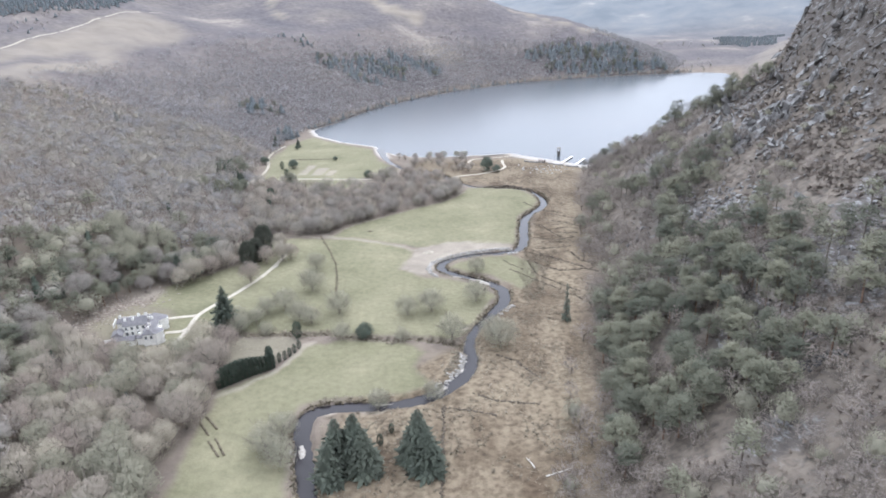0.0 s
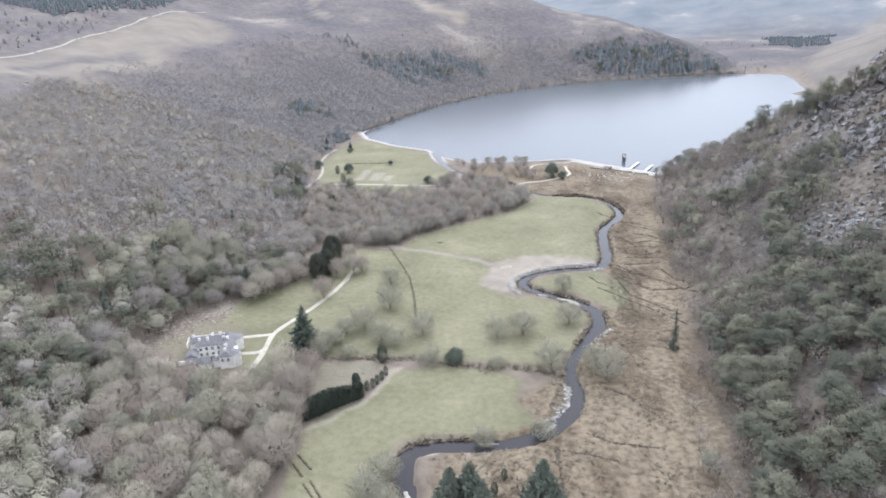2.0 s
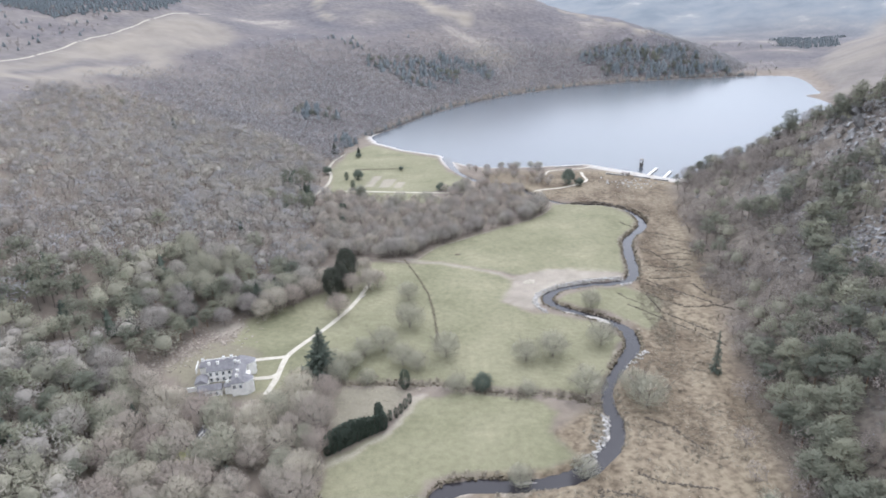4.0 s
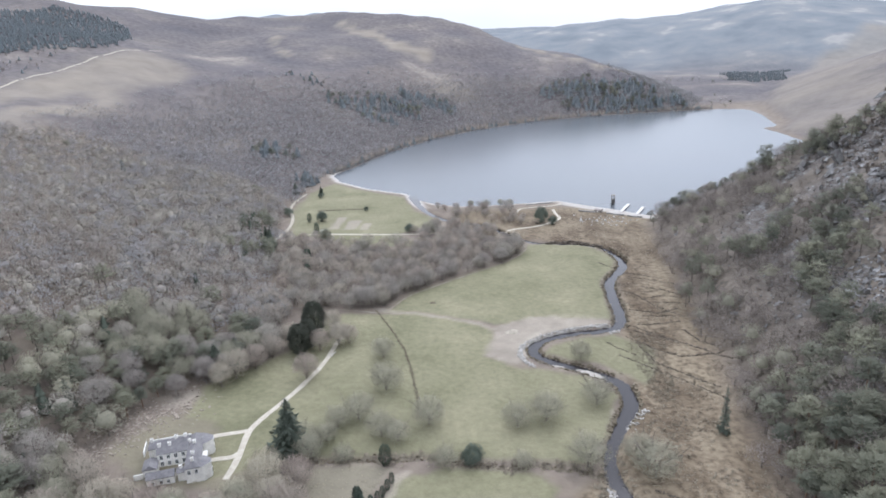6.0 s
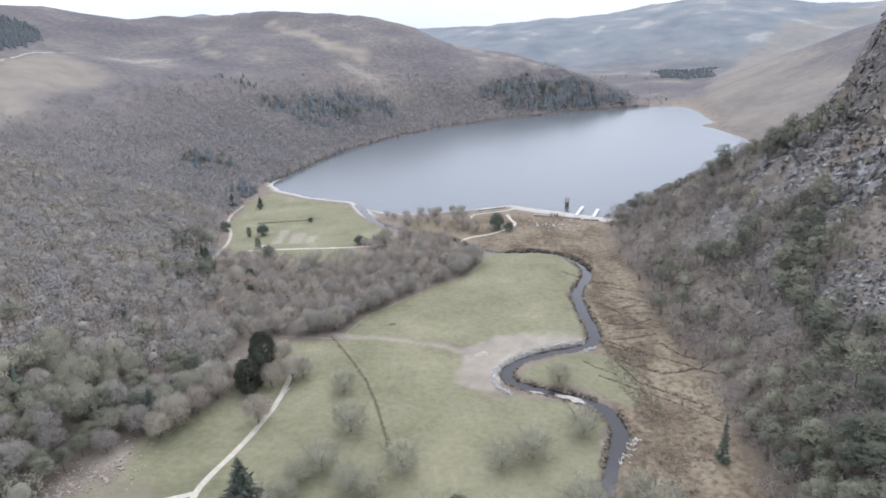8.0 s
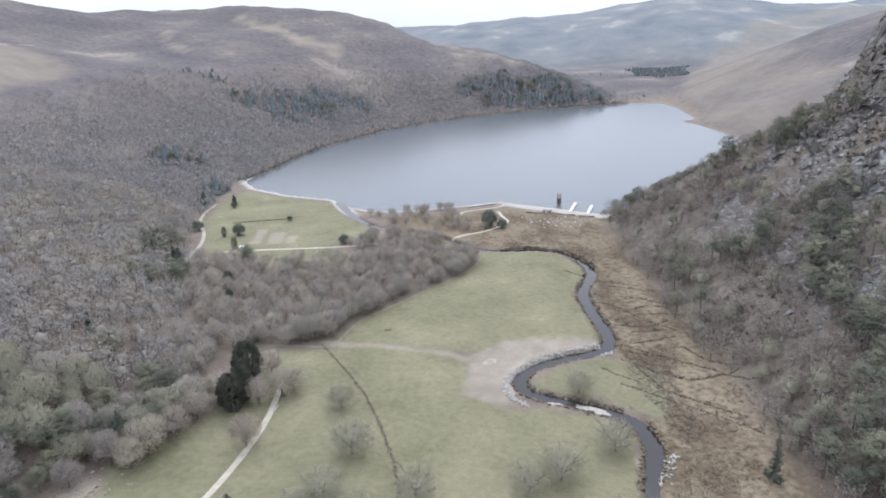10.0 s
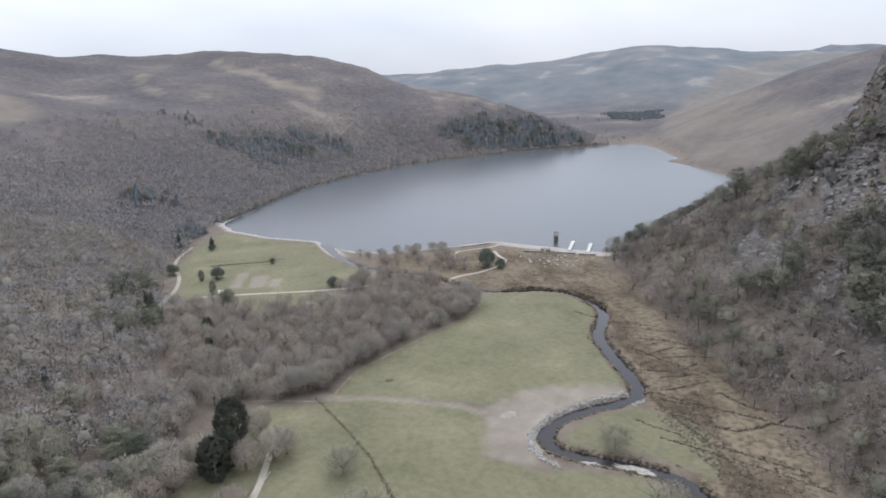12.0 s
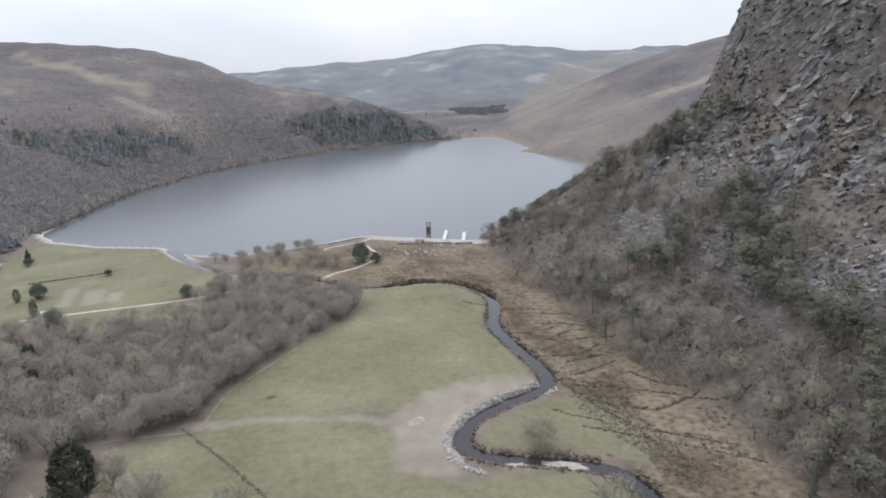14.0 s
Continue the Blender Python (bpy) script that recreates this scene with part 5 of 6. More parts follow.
x, y, rng = along([(-84, 388), (-77, 370), (-73.5, 360), (-68, 343), (-64.5, 324), (-62, 305), (-61, 286)], 0.16, 0.36, 37)
rocks("field_bank", x, y, rng.uniform(0.25, 0.48, len(x)), SOD, "low dark sod bank dividing the pasture", 38, 0.6, category="field bank")
for drain in DRAINS:
    x, y, rng = along(drain, 0.32, 0.3, 39)
    rocks("drain_edge", x, y, rng.uniform(0.3, 0.75, len(x)), PEAT, "dark edge of a narrow drain in the bog", 40, 0.5, category="ditch")

rng = np.random.default_rng(41)
x, y = rng.uniform(-60, 100, 30000), rng.uniform(140, 560, 30000)
d = signed(x, y, RIGHT_HILL)
west_of = np.interp(y, [140, 205, 215, 250, 300, 330, 360, 400, 440, 480, 520, 560], [-48, -52, 0, 8, 25, 40, 42, 48, 62, 66, 0, -20])
ok = (d < 14) & (x > west_of) & (fbm(x, y, 16, 3) > -0.02) & (line_distance(x, y, RIVER) > 6) & (signed(x, y, LAKE) < -14)
tufts("bog_rushes", x[ok], y[ok], rng.uniform(0.25, 0.55, int(ok.sum())), TUFT, "brown rushes and dead grass on the bog", 42)
rng = np.random.default_rng(52)
x, y = rng.uniform(26, 50, 2600), rng.uniform(286, 358, 2600)
ok = signed(x + 2 * fbm(x, y, 6, 2), y, [(38, 355), (48, 345), (48, 333), (45, 318), (37, 291), (29, 290), (32, 312), (32, 337)]) > 0
rng2 = np.random.default_rng(81)
bx, by = rng2.uniform(-55, 85, 16000), rng2.uniform(150, 470, 16000)
keep = (signed(bx, by, RIGHT_HILL) < 4) & (bx > np.interp(by, [150, 205, 215, 250, 300, 330, 360, 400, 440, 470], [-48, -50, 4, 12, 27, 42, 44, 50, 64, 68])) & (fbm(bx, by, 13, 3) > 0.16) & (line_distance(bx, by, RIVER) > 6)
tufts("bog_rush_clumps", bx[keep], by[keep], rng2.uniform(0.35, 0.8, int(keep.sum())), RUSH, "dark clumps of rushes scattered over the bog", 82)
tufts("rush_bed", x[ok], y[ok], rng.uniform(0.3, 0.6, int(ok.sum())), RUSH, "dense brown rushes beside the river", 53)
rng = np.random.default_rng(54)
x, y = rng.uniform(-150, -106, 260), 609 + rng.normal(0, 0.8, 260)
tufts("pasture_bank", x, y, rng.uniform(0.4, 0.8, 260), RUSH, "low overgrown bank across the northern pasture", 55)
x, y, rng = along(DITCH + [(-2, 240), (-8, 230)], 0.25, 1.6, 43)
tufts("ditch_grass", x, y, rng.uniform(0.5, 1.3, len(x)), TUFT, "rank dead grass along the field ditch", 44)
rng = np.random.default_rng(49)
x, y = rng.uniform(-104, -66, 420), rng.uniform(222, 262, 420)
ok = inside(x, y, [(-104, 258), (-80, 259), (-70, 256), (-75, 243), (-80, 237), (-91, 227), (-96, 240)])
tufts("rough_pasture_grass", x[ok], y[ok], rng.uniform(0.25, 0.45, int(ok.sum())), TUFT, "tussocky dead grass beside the hedge", 50)
x, y, rng = along(BANK_LINES[0] + BANK_LINES[1][::-1], 0.45, 1.0, 45)
ok = (y > 150) & (y < 520) & (fbm(x, y, 18, 2) > -0.05) & (line_distance(x, y, RIPRAP) > 2)
tufts("bank_grass", x[ok], y[ok], rng.uniform(0.4, 1.1, int(ok.sum())), TUFT, "dead grass overhanging the river banks", 46)
rng = np.random.default_rng(47)
x, y = rng.uniform(30, 300, 22000), rng.uniform(80, 640, 22000)
d = signed(x, y, RIGHT_HILL)
ok = (d > 4) & (d < 190) & (fbm(x, y, 25, 3) > -0.1)
tufts("slope_heather", x[ok], y[ok], rng.uniform(0.6, 1.7, int(ok.sum())), HEATH, "brown heather and bracken on the slope", 48, 7, "heather")
rng = np.random.default_rng(73)
x, y = rng.uniform(150, 340, 9000), rng.uniform(230, 520, 9000)
ok = (signed(x, y, RIGHT_HILL) > 90) & (fbm(x * 0.7 + y * 0.3, y * 1.4 - x * 0.5, 30, 3) < 0.12)
tufts("crag_heather", x[ok], y[ok], rng.uniform(0.9, 2.4, int(ok.sum())), HEATH, "dark red-brown heather on the ledges of the crag", 74, 7, "heather")


# ---- single trees ----
PROTOS = {}


def tree_proto(key, made, wood_mat, leaf_mat, crown_label, tint=0.5):
    (wv, wf), (cv, cf, lie) = made
    trunk = link_mesh("trunk", wv, wf, wood_mat)
    crown = link_mesh("crown", cv, cf, leaf_mat, smooth=False)
    tint_layer(crown, np.full(len(cv), tint), lie)
    PROTOS[key] = [trunk, crown, crown_label, None]


for s in range(5):
    tree_proto(f"bare{s}", bare_tree(100 + s, 2000, 0.22, 9, 0.56, 0.12, 3, 0.6), BARK, BROWN_TWIG, "fine grey twigs", 0.15 + 0.18 * s)
for s in range(3):
    tree_proto(f"oak{s}", bare_tree(170 + s, 2000, 0.23, 9, 0.56, 0.12, 3, 0.64), BARK, TWIG, "fine grey twigs", 0.2 + 0.3 * s)
for s in range(3):
    tree_proto(f"open{s}", bare_tree(110 + s, 1900, 0.20, 10, 0.6, 0.06, 3, 0.55), BARK, TWIG_GREEN, "thin grey-green twigs")
for s in range(2):
    tree_proto(f"mossy{s}", bare_tree(120 + s, 1700, 0.28, 8, 0.54, 0.10, 3, 0.55), BARK, TWIG_GREEN, "lichened greenish twigs")
for s in range(3):
    tree_proto(f"pine{s}", pine_tree(140 + s, 1700, 0.32, 16), PINE_BARK, NEEDLE, "flat pads of grey-green needles", 0.1 + 0.35 * s)
tree_proto("fir0", fir_tree(160, 30, 22, 0.30), BARK, FIR, "dark drooping boughs")
tree_proto("fir1", fir_tree(161, 30, 30, 0.36), BARK, GREY_FIR, "dark drooping boughs")
tree_proto("fir2", fir_tree(167, 22, 14, 0.30), BARK, GREY_FIR, "grey-green drooping boughs")
tree_proto("cedar", column_tree(168, 2400, 0.30), BARK, NEEDLE, "dense dark green boughs", 0.05)
tree_proto("yew", column_tree(162, 700, 0.23), BARK, HEDGE_LEAF, "dense dark needles")
tree_proto("spruce", fir_tree(163, 24, 11, 0.13), BARK, GREY_FIR, "thin dark boughs")
tree_proto("shrub", bare_tree(164, 1300, 0.85, 6, 0.62, 0.04), BARK, FIR, "dense dark leaves")
tree_proto("willow", bare_tree(165, 1000, 0.5, 8, 0.5, 0.08, 3), BARK, WILLOW, "yellow-green willow twigs")
tree_proto("cypress", column_tree(166, 900, 0.16), BARK, HEDGE_LEAF, "dense clipped needles")
plant_rng = np.random.default_rng(77)


def plant(key, name, x, y, h, label, group="", category="tree", wide=1.0):
    trunk, crown, crown_label, first = PROTOS[key]
    m = pose(x, y, ground_z(x, y) - 0.02 * h, 0, 0, plant_rng.uniform(0, 360)) @ Matrix.Diagonal((h * wide, h * wide, h, 1))
    if first is None:
        ob = new(name)
        ob.matrix_basis = m
        part("trunk", trunk, None, ob)
        part("crown", crown, None, ob, crown_label)
        PROTOS[key][3] = ob
    else:
        ob = copy_thing(first, Matrix.Identity(4))
        ob.matrix_basis = m
        ob.name = name
    for k in ("group",):
        if k in ob:
            del ob[k]
    return tagged(ob, label, category, group)


plant("fir0", "fir_tree", -104.5, 266.5, 22, "tall dark fir tree beside the gravel drive", wide=1.15)
plant("cedar", "cedar_tree", -111.5, 361, 17, "broad dark evergreen near the end of the drive", "firs at the drive's end")
plant("cedar", "cedar_tree", -114.5, 340, 15, "broad dark evergreen at the lawn's edge", "firs at the drive's end")
plant("cedar", "cedar_tree", -112, 347, 14, "dark evergreen among bare trees by the drive", "firs at the drive's end")
for x, y, h in ((-42, 176, 18), (-36.5, 177, 19), (-33, 172, 17), (-43, 168, 15), (-16.5, 177, 20), (-14, 172, 17)):
    plant("fir1", "fir_tree", x, y, h, "tall spreading fir on the river bank", "riverbank firs", wide=1.15)
for x, y, h in ((-29.5, 185, 4.5), (-26.3, 191.3, 3.8)):
    plant("yew", "yew_bush", x, y, h, "small dark upright yew in the rough grass", "riverside yews", "bush")
for k in range(13):
    t = k / 12
    plant("cypress", "hedge_cypress", -92.5 + 16.2 * t, 219.5 + 13.6 * t + 0.8 * math.sin(2.5 * t), 8.0 + 1.2 * math.sin(5 * t), "clipped dark cypress in a tall dense hedge", "cypress hedge", "hedge", wide=1.15)
for k in range(3):
    plant("cypress", "hedge_cypress", -77.5 - 0.6 * k, 235 + 1.8 * k, 7.5, "clipped dark cypress at the end of the hedge", "cypress hedge", "hedge", wide=1.15)
for x, y in ((-74.8, 238.6), (-72.9, 240.2), (-71.5, 242.8), (-70.2, 245.7), (-69.0, 249.0)):
    plant("yew", "clipped_yew", x, y, 4.4, "small clipped upright yew beside the path", "row of clipped yews", "bush", wide=0.85)
plant("yew", "yew_tree", -71.5, 258.5, 8.5, "dark upright yew beside the field ditch")
plant("shrub", "holly_bush", -42.5, 258.5, 7.5, "dense dark rounded holly beside the ditch", category="bush")
plant("spruce", "spruce_tree", 46, 269, 19, "thin dark spruce alone on the bog")
plant("shrub", "holly_tree", -70, 534, 7, "dense dark rounded evergreen beside the lane")
for x, y, h, key in ((-140.5, 574, 9, "shrub"), (-150.4, 573.5, 7.5, "yew"), (-139.7, 543, 8, "yew"), (-108, 603, 4, "shrub"), (-155, 665, 10, "fir0"), (-154, 655, 5, "shrub"), (-180, 674, 12, "fir1"), (-171, 594, 8, "shrub"), (-164, 500, 15, "fir1"), (-168, 506, 14, "fir0"), (-132, 461, 12, "yew"), (-129, 443, 8, "yew")):
    plant(key, "evergreen_tree", x, y, h, "dark evergreen tree in the northern pasture" if y > 520 else "dark evergreen among leafless trees", "northern evergreens")
plant("pine1", "scots_pine", -127.5, 505, 14, "flat-topped Scots pine at the edge of the pasture")
plant("shrub", "cedar_tree", 29, 546, 13, "broad dark cedar beside the lake lane", wide=0.85)
plant("shrub", "cedar_tree", 36.5, 540, 7, "dark rounded evergreen beside the lake lane")
FIELD_TREES = ((-74, 307, 11), (-77, 335, 9), (-83, 286, 10), (-57, 282, 10), (-14, 281, 11), (-25, 278, 9), (7, 291, 10), (-5, 254, 11), (-74, 275, 9), (9, 327, 8), (-90, 281, 8), (-68, 272, 8), (-52, 257, 7), (-26, 255, 6), (15, 247, 12), (12, 256, 9), (-32, 209, 7), (-12, 213, 7), (-62, 190, 9), (-66, 182, 10), (-60, 176, 9), (-100, 268, 9), (-97, 263, 8), (-86, 262, 6), (-93, 272, 7), (-100, 487, 10), (-56, 528, 9), (-20, 612, 5), (5, 606, 6), (-8, 600, 7), (12, 604, 6))
for k, (x, y, h) in enumerate(FIELD_TREES):
    plant(f"open{k % 3}", "bare_tree", x, y, h * 1.12, "leafless grey tree standing in the pasture" if y < 600 else "small leafless tree on the lake shore", "pasture trees", wide=1.15)
for k, (x, y, h) in enumerate(((-107.5, 317, 12), (-106, 343, 11), (-98, 347, 12), (-94, 350, 10), (-137, 318, 14), (-131, 326, 12), (-126, 336, 12), (-120, 347, 12), (-103, 362, 12), (-141, 311, 11))):
    plant(f"bare{k % 5}", "bare_tree", x, y, h, "leafless tree with pale spreading limbs beside the lawn", "lawn trees")
for x, y, h in ((-146, 322, 15), (-140, 330, 14)):
    plant("fir1", "fir_tree", x, y, h, "dark green conifer at the edge of the wood", "wood-edge conifers")
EDGE = smooth_line([(-116, 394), (-100, 392.5), (-86, 391.5), (-80, 399), (-71, 414.5), (-60, 422.5), (-45, 434.5), (-29, 447.5), (-15, 459), (-3, 472), (3, 486)], 1)
ex, ey, erng = along(EDGE, 8.0, 1.6, 83)
for k, (x, y) in enumerate(zip(ex, ey)):
    plant(f"oak{k % 3}", "bare_tree", x, y, erng.uniform(8.0, 12.0), "leafless tree at the pasture's edge of the wood", "wood-edge trees", wide=1.05)
plant("willow", "willow_tree", -133.5, 209, 9, "yellow-green willow beside the slate-roofed cottage")
plant("willow", "willow_tree", -152.5, 238, 9, "yellow-green conifer-shaped tree in the wood")
plant("fir0", "fir_tree", -117.5, 201, 11, "small dark fir among the leafless trees")
plant("fir0", "fir_tree", -161, 232, 10, "small dark fir on the wooded slope")
for k, (x, y, h, kind, tint) in enumerate(SINGLE_SPOTS):
    key = f"bare{k % 5}" if kind >= 15 else f"mossy{k % 2}"
    plant(key, "bare_tree", x, y, h, "leafless tree in the wood below the house" if kind >= 15 else "leafless tree green with ivy and lichen", "south wood trees")
for k, (x, y, h, kind, tint) in enumerate(EDGE_SPOTS):
    if kind < 5:
        plant(f"oak{k % 3}", "bare_tree", x, y, h * 1.08, "leafless oak at the foot of the wooded slope", "slope-foot trees")
    elif kind < 7:
        plant(f"mossy{k % 2}", "bare_tree", x, y, h * 1.08, "leafless tree green with ivy and lichen", "slope-foot trees")
    elif kind < 10:
        plant(f"pine{k % 3}", "scots_pine", x, y, h * 1.05, "grey-green Scots pine at the edge of the wood", "slope-foot trees", wide=1.15)
    else:
        plant("fir2", "fir_tree", x, y, h * 1.05, "dark green conifer at the edge of the wood", "slope-foot trees")
for k, (x, y, h, kind, tint) in enumerate(SINGLE_PINES):
    plant(f"pine{k % 3}", "scots_pine", x, y, h, "Scots pine with a bare reddish stem on the slope", "hillside pines", wide=1.1)


# ---- white house ----
def window(parent, x, y, z, w, h, facing):
    """A sash window set into a wall: facing 0 looks towards -y, 1 towards +x."""
    f, g = bmesh.new(), bmesh.new()
    if facing == 0:
        box(f, x - w / 2 - 0.08, y - 0.09, z - 0.1, x + w / 2 + 0.08, y + 0.02, z + h + 0.08)
        box(g, x - w / 2, y - 0.11, z, x - 0.04, y - 0.05, z + h)
        box(g, x + 0.04, y - 0.11, z, x + w / 2, y - 0.05, z + h)
    else:
        box(f, x - 0.02, y - w / 2 - 0.08, z - 0.1, x + 0.09, y + w / 2 + 0.08, z + h + 0.08)
        box(g, x + 0.05, y - w / 2, z, x + 0.11, y - 0.04, z + h)
        box(g, x + 0.05, y + 0.04, z, x + 0.11, y + w / 2, z + h)
    holder = part("window", f, WHITE_PAINT, parent)
    part("pane", g, GLASS, holder, "dark glass pane")


def range_of(house, x0, y0, x1, y1, eaves, rise, hip=0.0):
    part("wall", boxed((x0, y0, -0.6, x1, y1, eaves)), WHITEWASH, house)
    part("roof", roof_mesh(x0, y0, x1, y1, eaves + 0.02, rise, 0.25, hip), SLATE, house, "grey slate roof")


def chimney(house, x, y, z, w=0.9, d=0.7, h=0.9):
    c = part("chimney", boxed((x - w / 2, y - d / 2, z - 1.4, x + w / 2, y + d / 2, z + h), (x - w / 2 - 0.08, y - d / 2 - 0.08, z + h, x + w / 2 + 0.08, y + d / 2 + 0.08, z + h + 0.15)), WHITEWASH, house, "whitewashed chimney stack")
    for k in (-0.22, 0.22):
        bm = bmesh.new()
        bmesh.ops.create_cone(bm, cap_ends=True, segments=8, radius1=0.13, radius2=0.10, depth=0.4, matrix=Matrix.Translation((x + k, y, z + h + 0.35)))
        part("chimney_pot", bm, TIMBER, c)


HZ = ground_z(-139, 262)
house = thing("country_house", (-139, 260, HZ), "white two-storey house with slate roofs and many chimneys", "house", turn=14)
range_of(house, 2.5, -10.4, 7.0, 8.6, 5.2, 1.7, 1.6)
range_of(house, -7.2, 0.8, 2.6, 5.2, 5.0, 1.7)
range_of(house, -10.4, 5.0, 2.9, 9.2, 4.8, 1.6, 0.6)
range_of(house, -11.2, -3.8, -7.0, 1.6, 3.0, 1.2, 0.5)
range_of(house, -9.4, -9.0, -1.2, -5.4, 2.8, 1.5)
range_of(house, -0.2, -8.6, 2.7, -5.8, 3.2, 0.9)
for y in (-7.4, 5.6):
    bm = bmesh.new()
    outline = [(6.9, y - 3.0), (7.8, y - 3.0), (10.2, y - 1.1), (10.2, y + 1.1), (7.8, y + 3.0), (6.9, y + 3.0)]
    low, high = [[bm.verts.new((px, py, z)) for px, py in outline] for z in (-0.8, 5.1)]
    bm.faces.new(high)
    for k in range(6):
        bm.faces.new((low[k], low[(k + 1) % 6], high[(k + 1) % 6], high[k]))
    bay = part("bay", bm, WHITEWASH, house, "white canted bay")
    bm = bmesh.new()
    eave, peak = [bm.verts.new((7 + (px - 7) * 1.03, y + (py - y) * 1.03, 5.12)) for px, py in outline], bm.verts.new((6.6, y, 6.0))
    for k in range(6):
        bm.faces.new((eave[k], eave[(k + 1) % 6], peak))
    bm.faces.new(eave[::-1])
    part("bay_roof", bm, SLATE, bay, "grey slate bay roof")
    for z in (0.6, 3.0):
        window(house, 10.2, y, z, 1.3, 1.5, 1)
part("porch", boxed((6.98, -2.2, -0.4, 8.3, 0.6, 3.2), (6.9, -2.4, 3.2, 8.5, 0.8, 3.45)), WHITEWASH, house, "white front porch")
part("door", boxed((8.28, -1.35, -0.1, 8.36, -0.25, 2.1)), TIMBER, house, "dark timber front door")
for y in (-3.6, 1.8):
    for z in (0.6, 3.0):
        window(house, 7.0, y, z, 0.95, 1.5, 1)
for x in (-6.0, -3.8, -1.5, 0.8):
    for z in (0.6, 3.0):
        window(house, x, 0.8, z, 0.95, 1.45, 0)
for x in (3.6, 5.8):
    window(house, x, -10.4, 3.0, 0.9, 1.45, 0)
for x in (-10.2, -8.3):
    window(house, x, -3.8, 0.7, 0.9, 1.4, 0)
for x in (-7.6, -5.2, -3.0):
    window(house, x, -9.0, 0.6, 0.8, 1.2, 0)
for x, y, z in ((-6.4, 3.0, 6.7), (-3.2, 3.0, 6.7), (-1.6, 7.1, 6.4), (1.4, 7.1, 6.4), (-9.2, 7.1, 6.4), (4.75, 1.4, 6.9), (4.75, -5.0, 6.9), (4.75, -8.6, 6.9), (3.0, 3.8, 6.0), (0.9, -7.2, 4.0)):
    chimney(house, x, y, z)
for x0, y0, x1, y1 in ((-10.5, 9.25, 2.9, 9.5), (-11.6, 3.0, -11.3, 9.4)):
    part("parapet", boxed((x0, y0, 3.6, x1, y1, 5.5)), WHITEWASH, house, "white parapet wall")
part("garden_wall", boxed((-14.0, -4.6, -0.8, -11.2, -4.2, 2.2)), WHITEWASH, house, "white yard wall")


def curved_wall(cx, cy, r, a0, a1):
    bm = bmesh.new()
    n = 14
    rows = []
    for k in range(n + 1):
        a = radians(a0 + (a1 - a0) * k / n)
        px, py = cx + r * math.cos(a), cy + r * math.sin(a)
        gz = ground_z(px, py)
        rows.append([bm.verts.new((cx + q * math.cos(a), cy + q * math.sin(a), gz + z)) for q, z in ((r - 0.2, -0.3), (r + 0.2, -0.3), (r + 0.2, 0.45), (r - 0.2, 0.45))])
    for a, b in zip(rows[:-1], rows[1:]):
        for j in range(4):
            bm.faces.new((a[j], b[j], b[(j + 1) % 4], a[(j + 1) % 4]))
    bm.faces.new(rows[0])
    bm.faces.new(rows[-1][::-1])
    wall = thing("garden_kerb", (0, 0, 0), "low pale curved stone kerb before the front door", "kerb", "forecourt kerbs")
    part("kerb", bm, DRIVE, wall)


curved_wall(-134.6, 267.2, 3.6, -62, 75)
curved_wall(-134.2, 255.0, 4.6, -70, 62)

cz = ground_z(-130, 219)
cottage = thing("cottage", (-130, 219.2, cz), "low slate-roofed cottage hidden among bare trees", "cottage", turn=-54.5)
part("wall", boxed((-7.2, -2.6, -1.2, 7.2, 2.6, 3.0)), mottled("rubble_wall", [(0.3, (0.26, 0.25, 0.23)), (0.7, (0.42, 0.40, 0.37))], 1.2, 0.9), cottage, "grey rubble stone wall")
roof = part("roof", roof_mesh(-7.2, -2.6, 7.2, 2.6, 3.02, 2.4, 0.3), SLATE, cottage, "grey slate roof")
for k in range(7):
    x = -5.6 + 1.75 * k
    bm = bmesh.new()
    for a, b in ((0.25, 0.8),):
        v = [bm.verts.new((x + dx, -2.9 + 2.9 * t, 3.08 + 2.4 * t + 0.03)) for dx, t in ((-0.4, a), (0.4, a), (0.4, b), (-0.4, b))]
        low = [bm.verts.new(q.co - Vector((0, 0, 0.12))) for q in v]
        bm.faces.new(v)
        for j in range(4):
            bm.faces.new((v[j], low[j], low[(j + 1) % 4], v[(j + 1) % 4]))
    part("roof_light", bm, PALE_DECK, roof, "pale roof light")
part("chimney", boxed((-6.6, -0.4, 4.2, -5.8, 0.4, 6.6)), STONE, cottage)
for x in (-4.5, -1.5, 1.5, 4.5):
    window(cottage, x, -2.6, 0.6, 0.8, 1.1, 0)


# ---- lake shore ----
def jetty(x0, y0, x1, y1):
    ln = math.dist((x0, y0), (x1, y1))
    j = thing("jetty", (x0, y0, 0.0), "pale plank jetty running into the lake", "jetty", "lake jetties", turn=math.degrees(math.atan2(y1 - y0, x1 - x0)))
    n = int(ln / 0.5)
    deck = part("deck", boxed((0, -1.1, 0.62, ln, -0.95, 0.80), (0, 0.95, 0.62, ln, 1.1, 0.80)), PALE_DECK, j, "bleached side beams")
    mesh = None
    for k in range(n):
        if mesh is None:
            ob = part("plank", boxed((0.02, -1.25, 0.80, 0.47, 1.25, 0.88)), PALE_DECK, deck)
            mesh = ob.data
        else:
            ob = part("plank", mesh, None, deck)
        ob.location.x = k * ln / n
    for k in range(6):
        for s in (-1.0, 1.0):
            bm = bmesh.new()
            bmesh.ops.create_cone(bm, cap_ends=True, segments=7, radius1=0.12, radius2=0.11, depth=4.0, matrix=Matrix.Translation((0.5 + k * (ln - 1) / 5, s, -0.9)))
            part("post", bm, TIMBER, j)


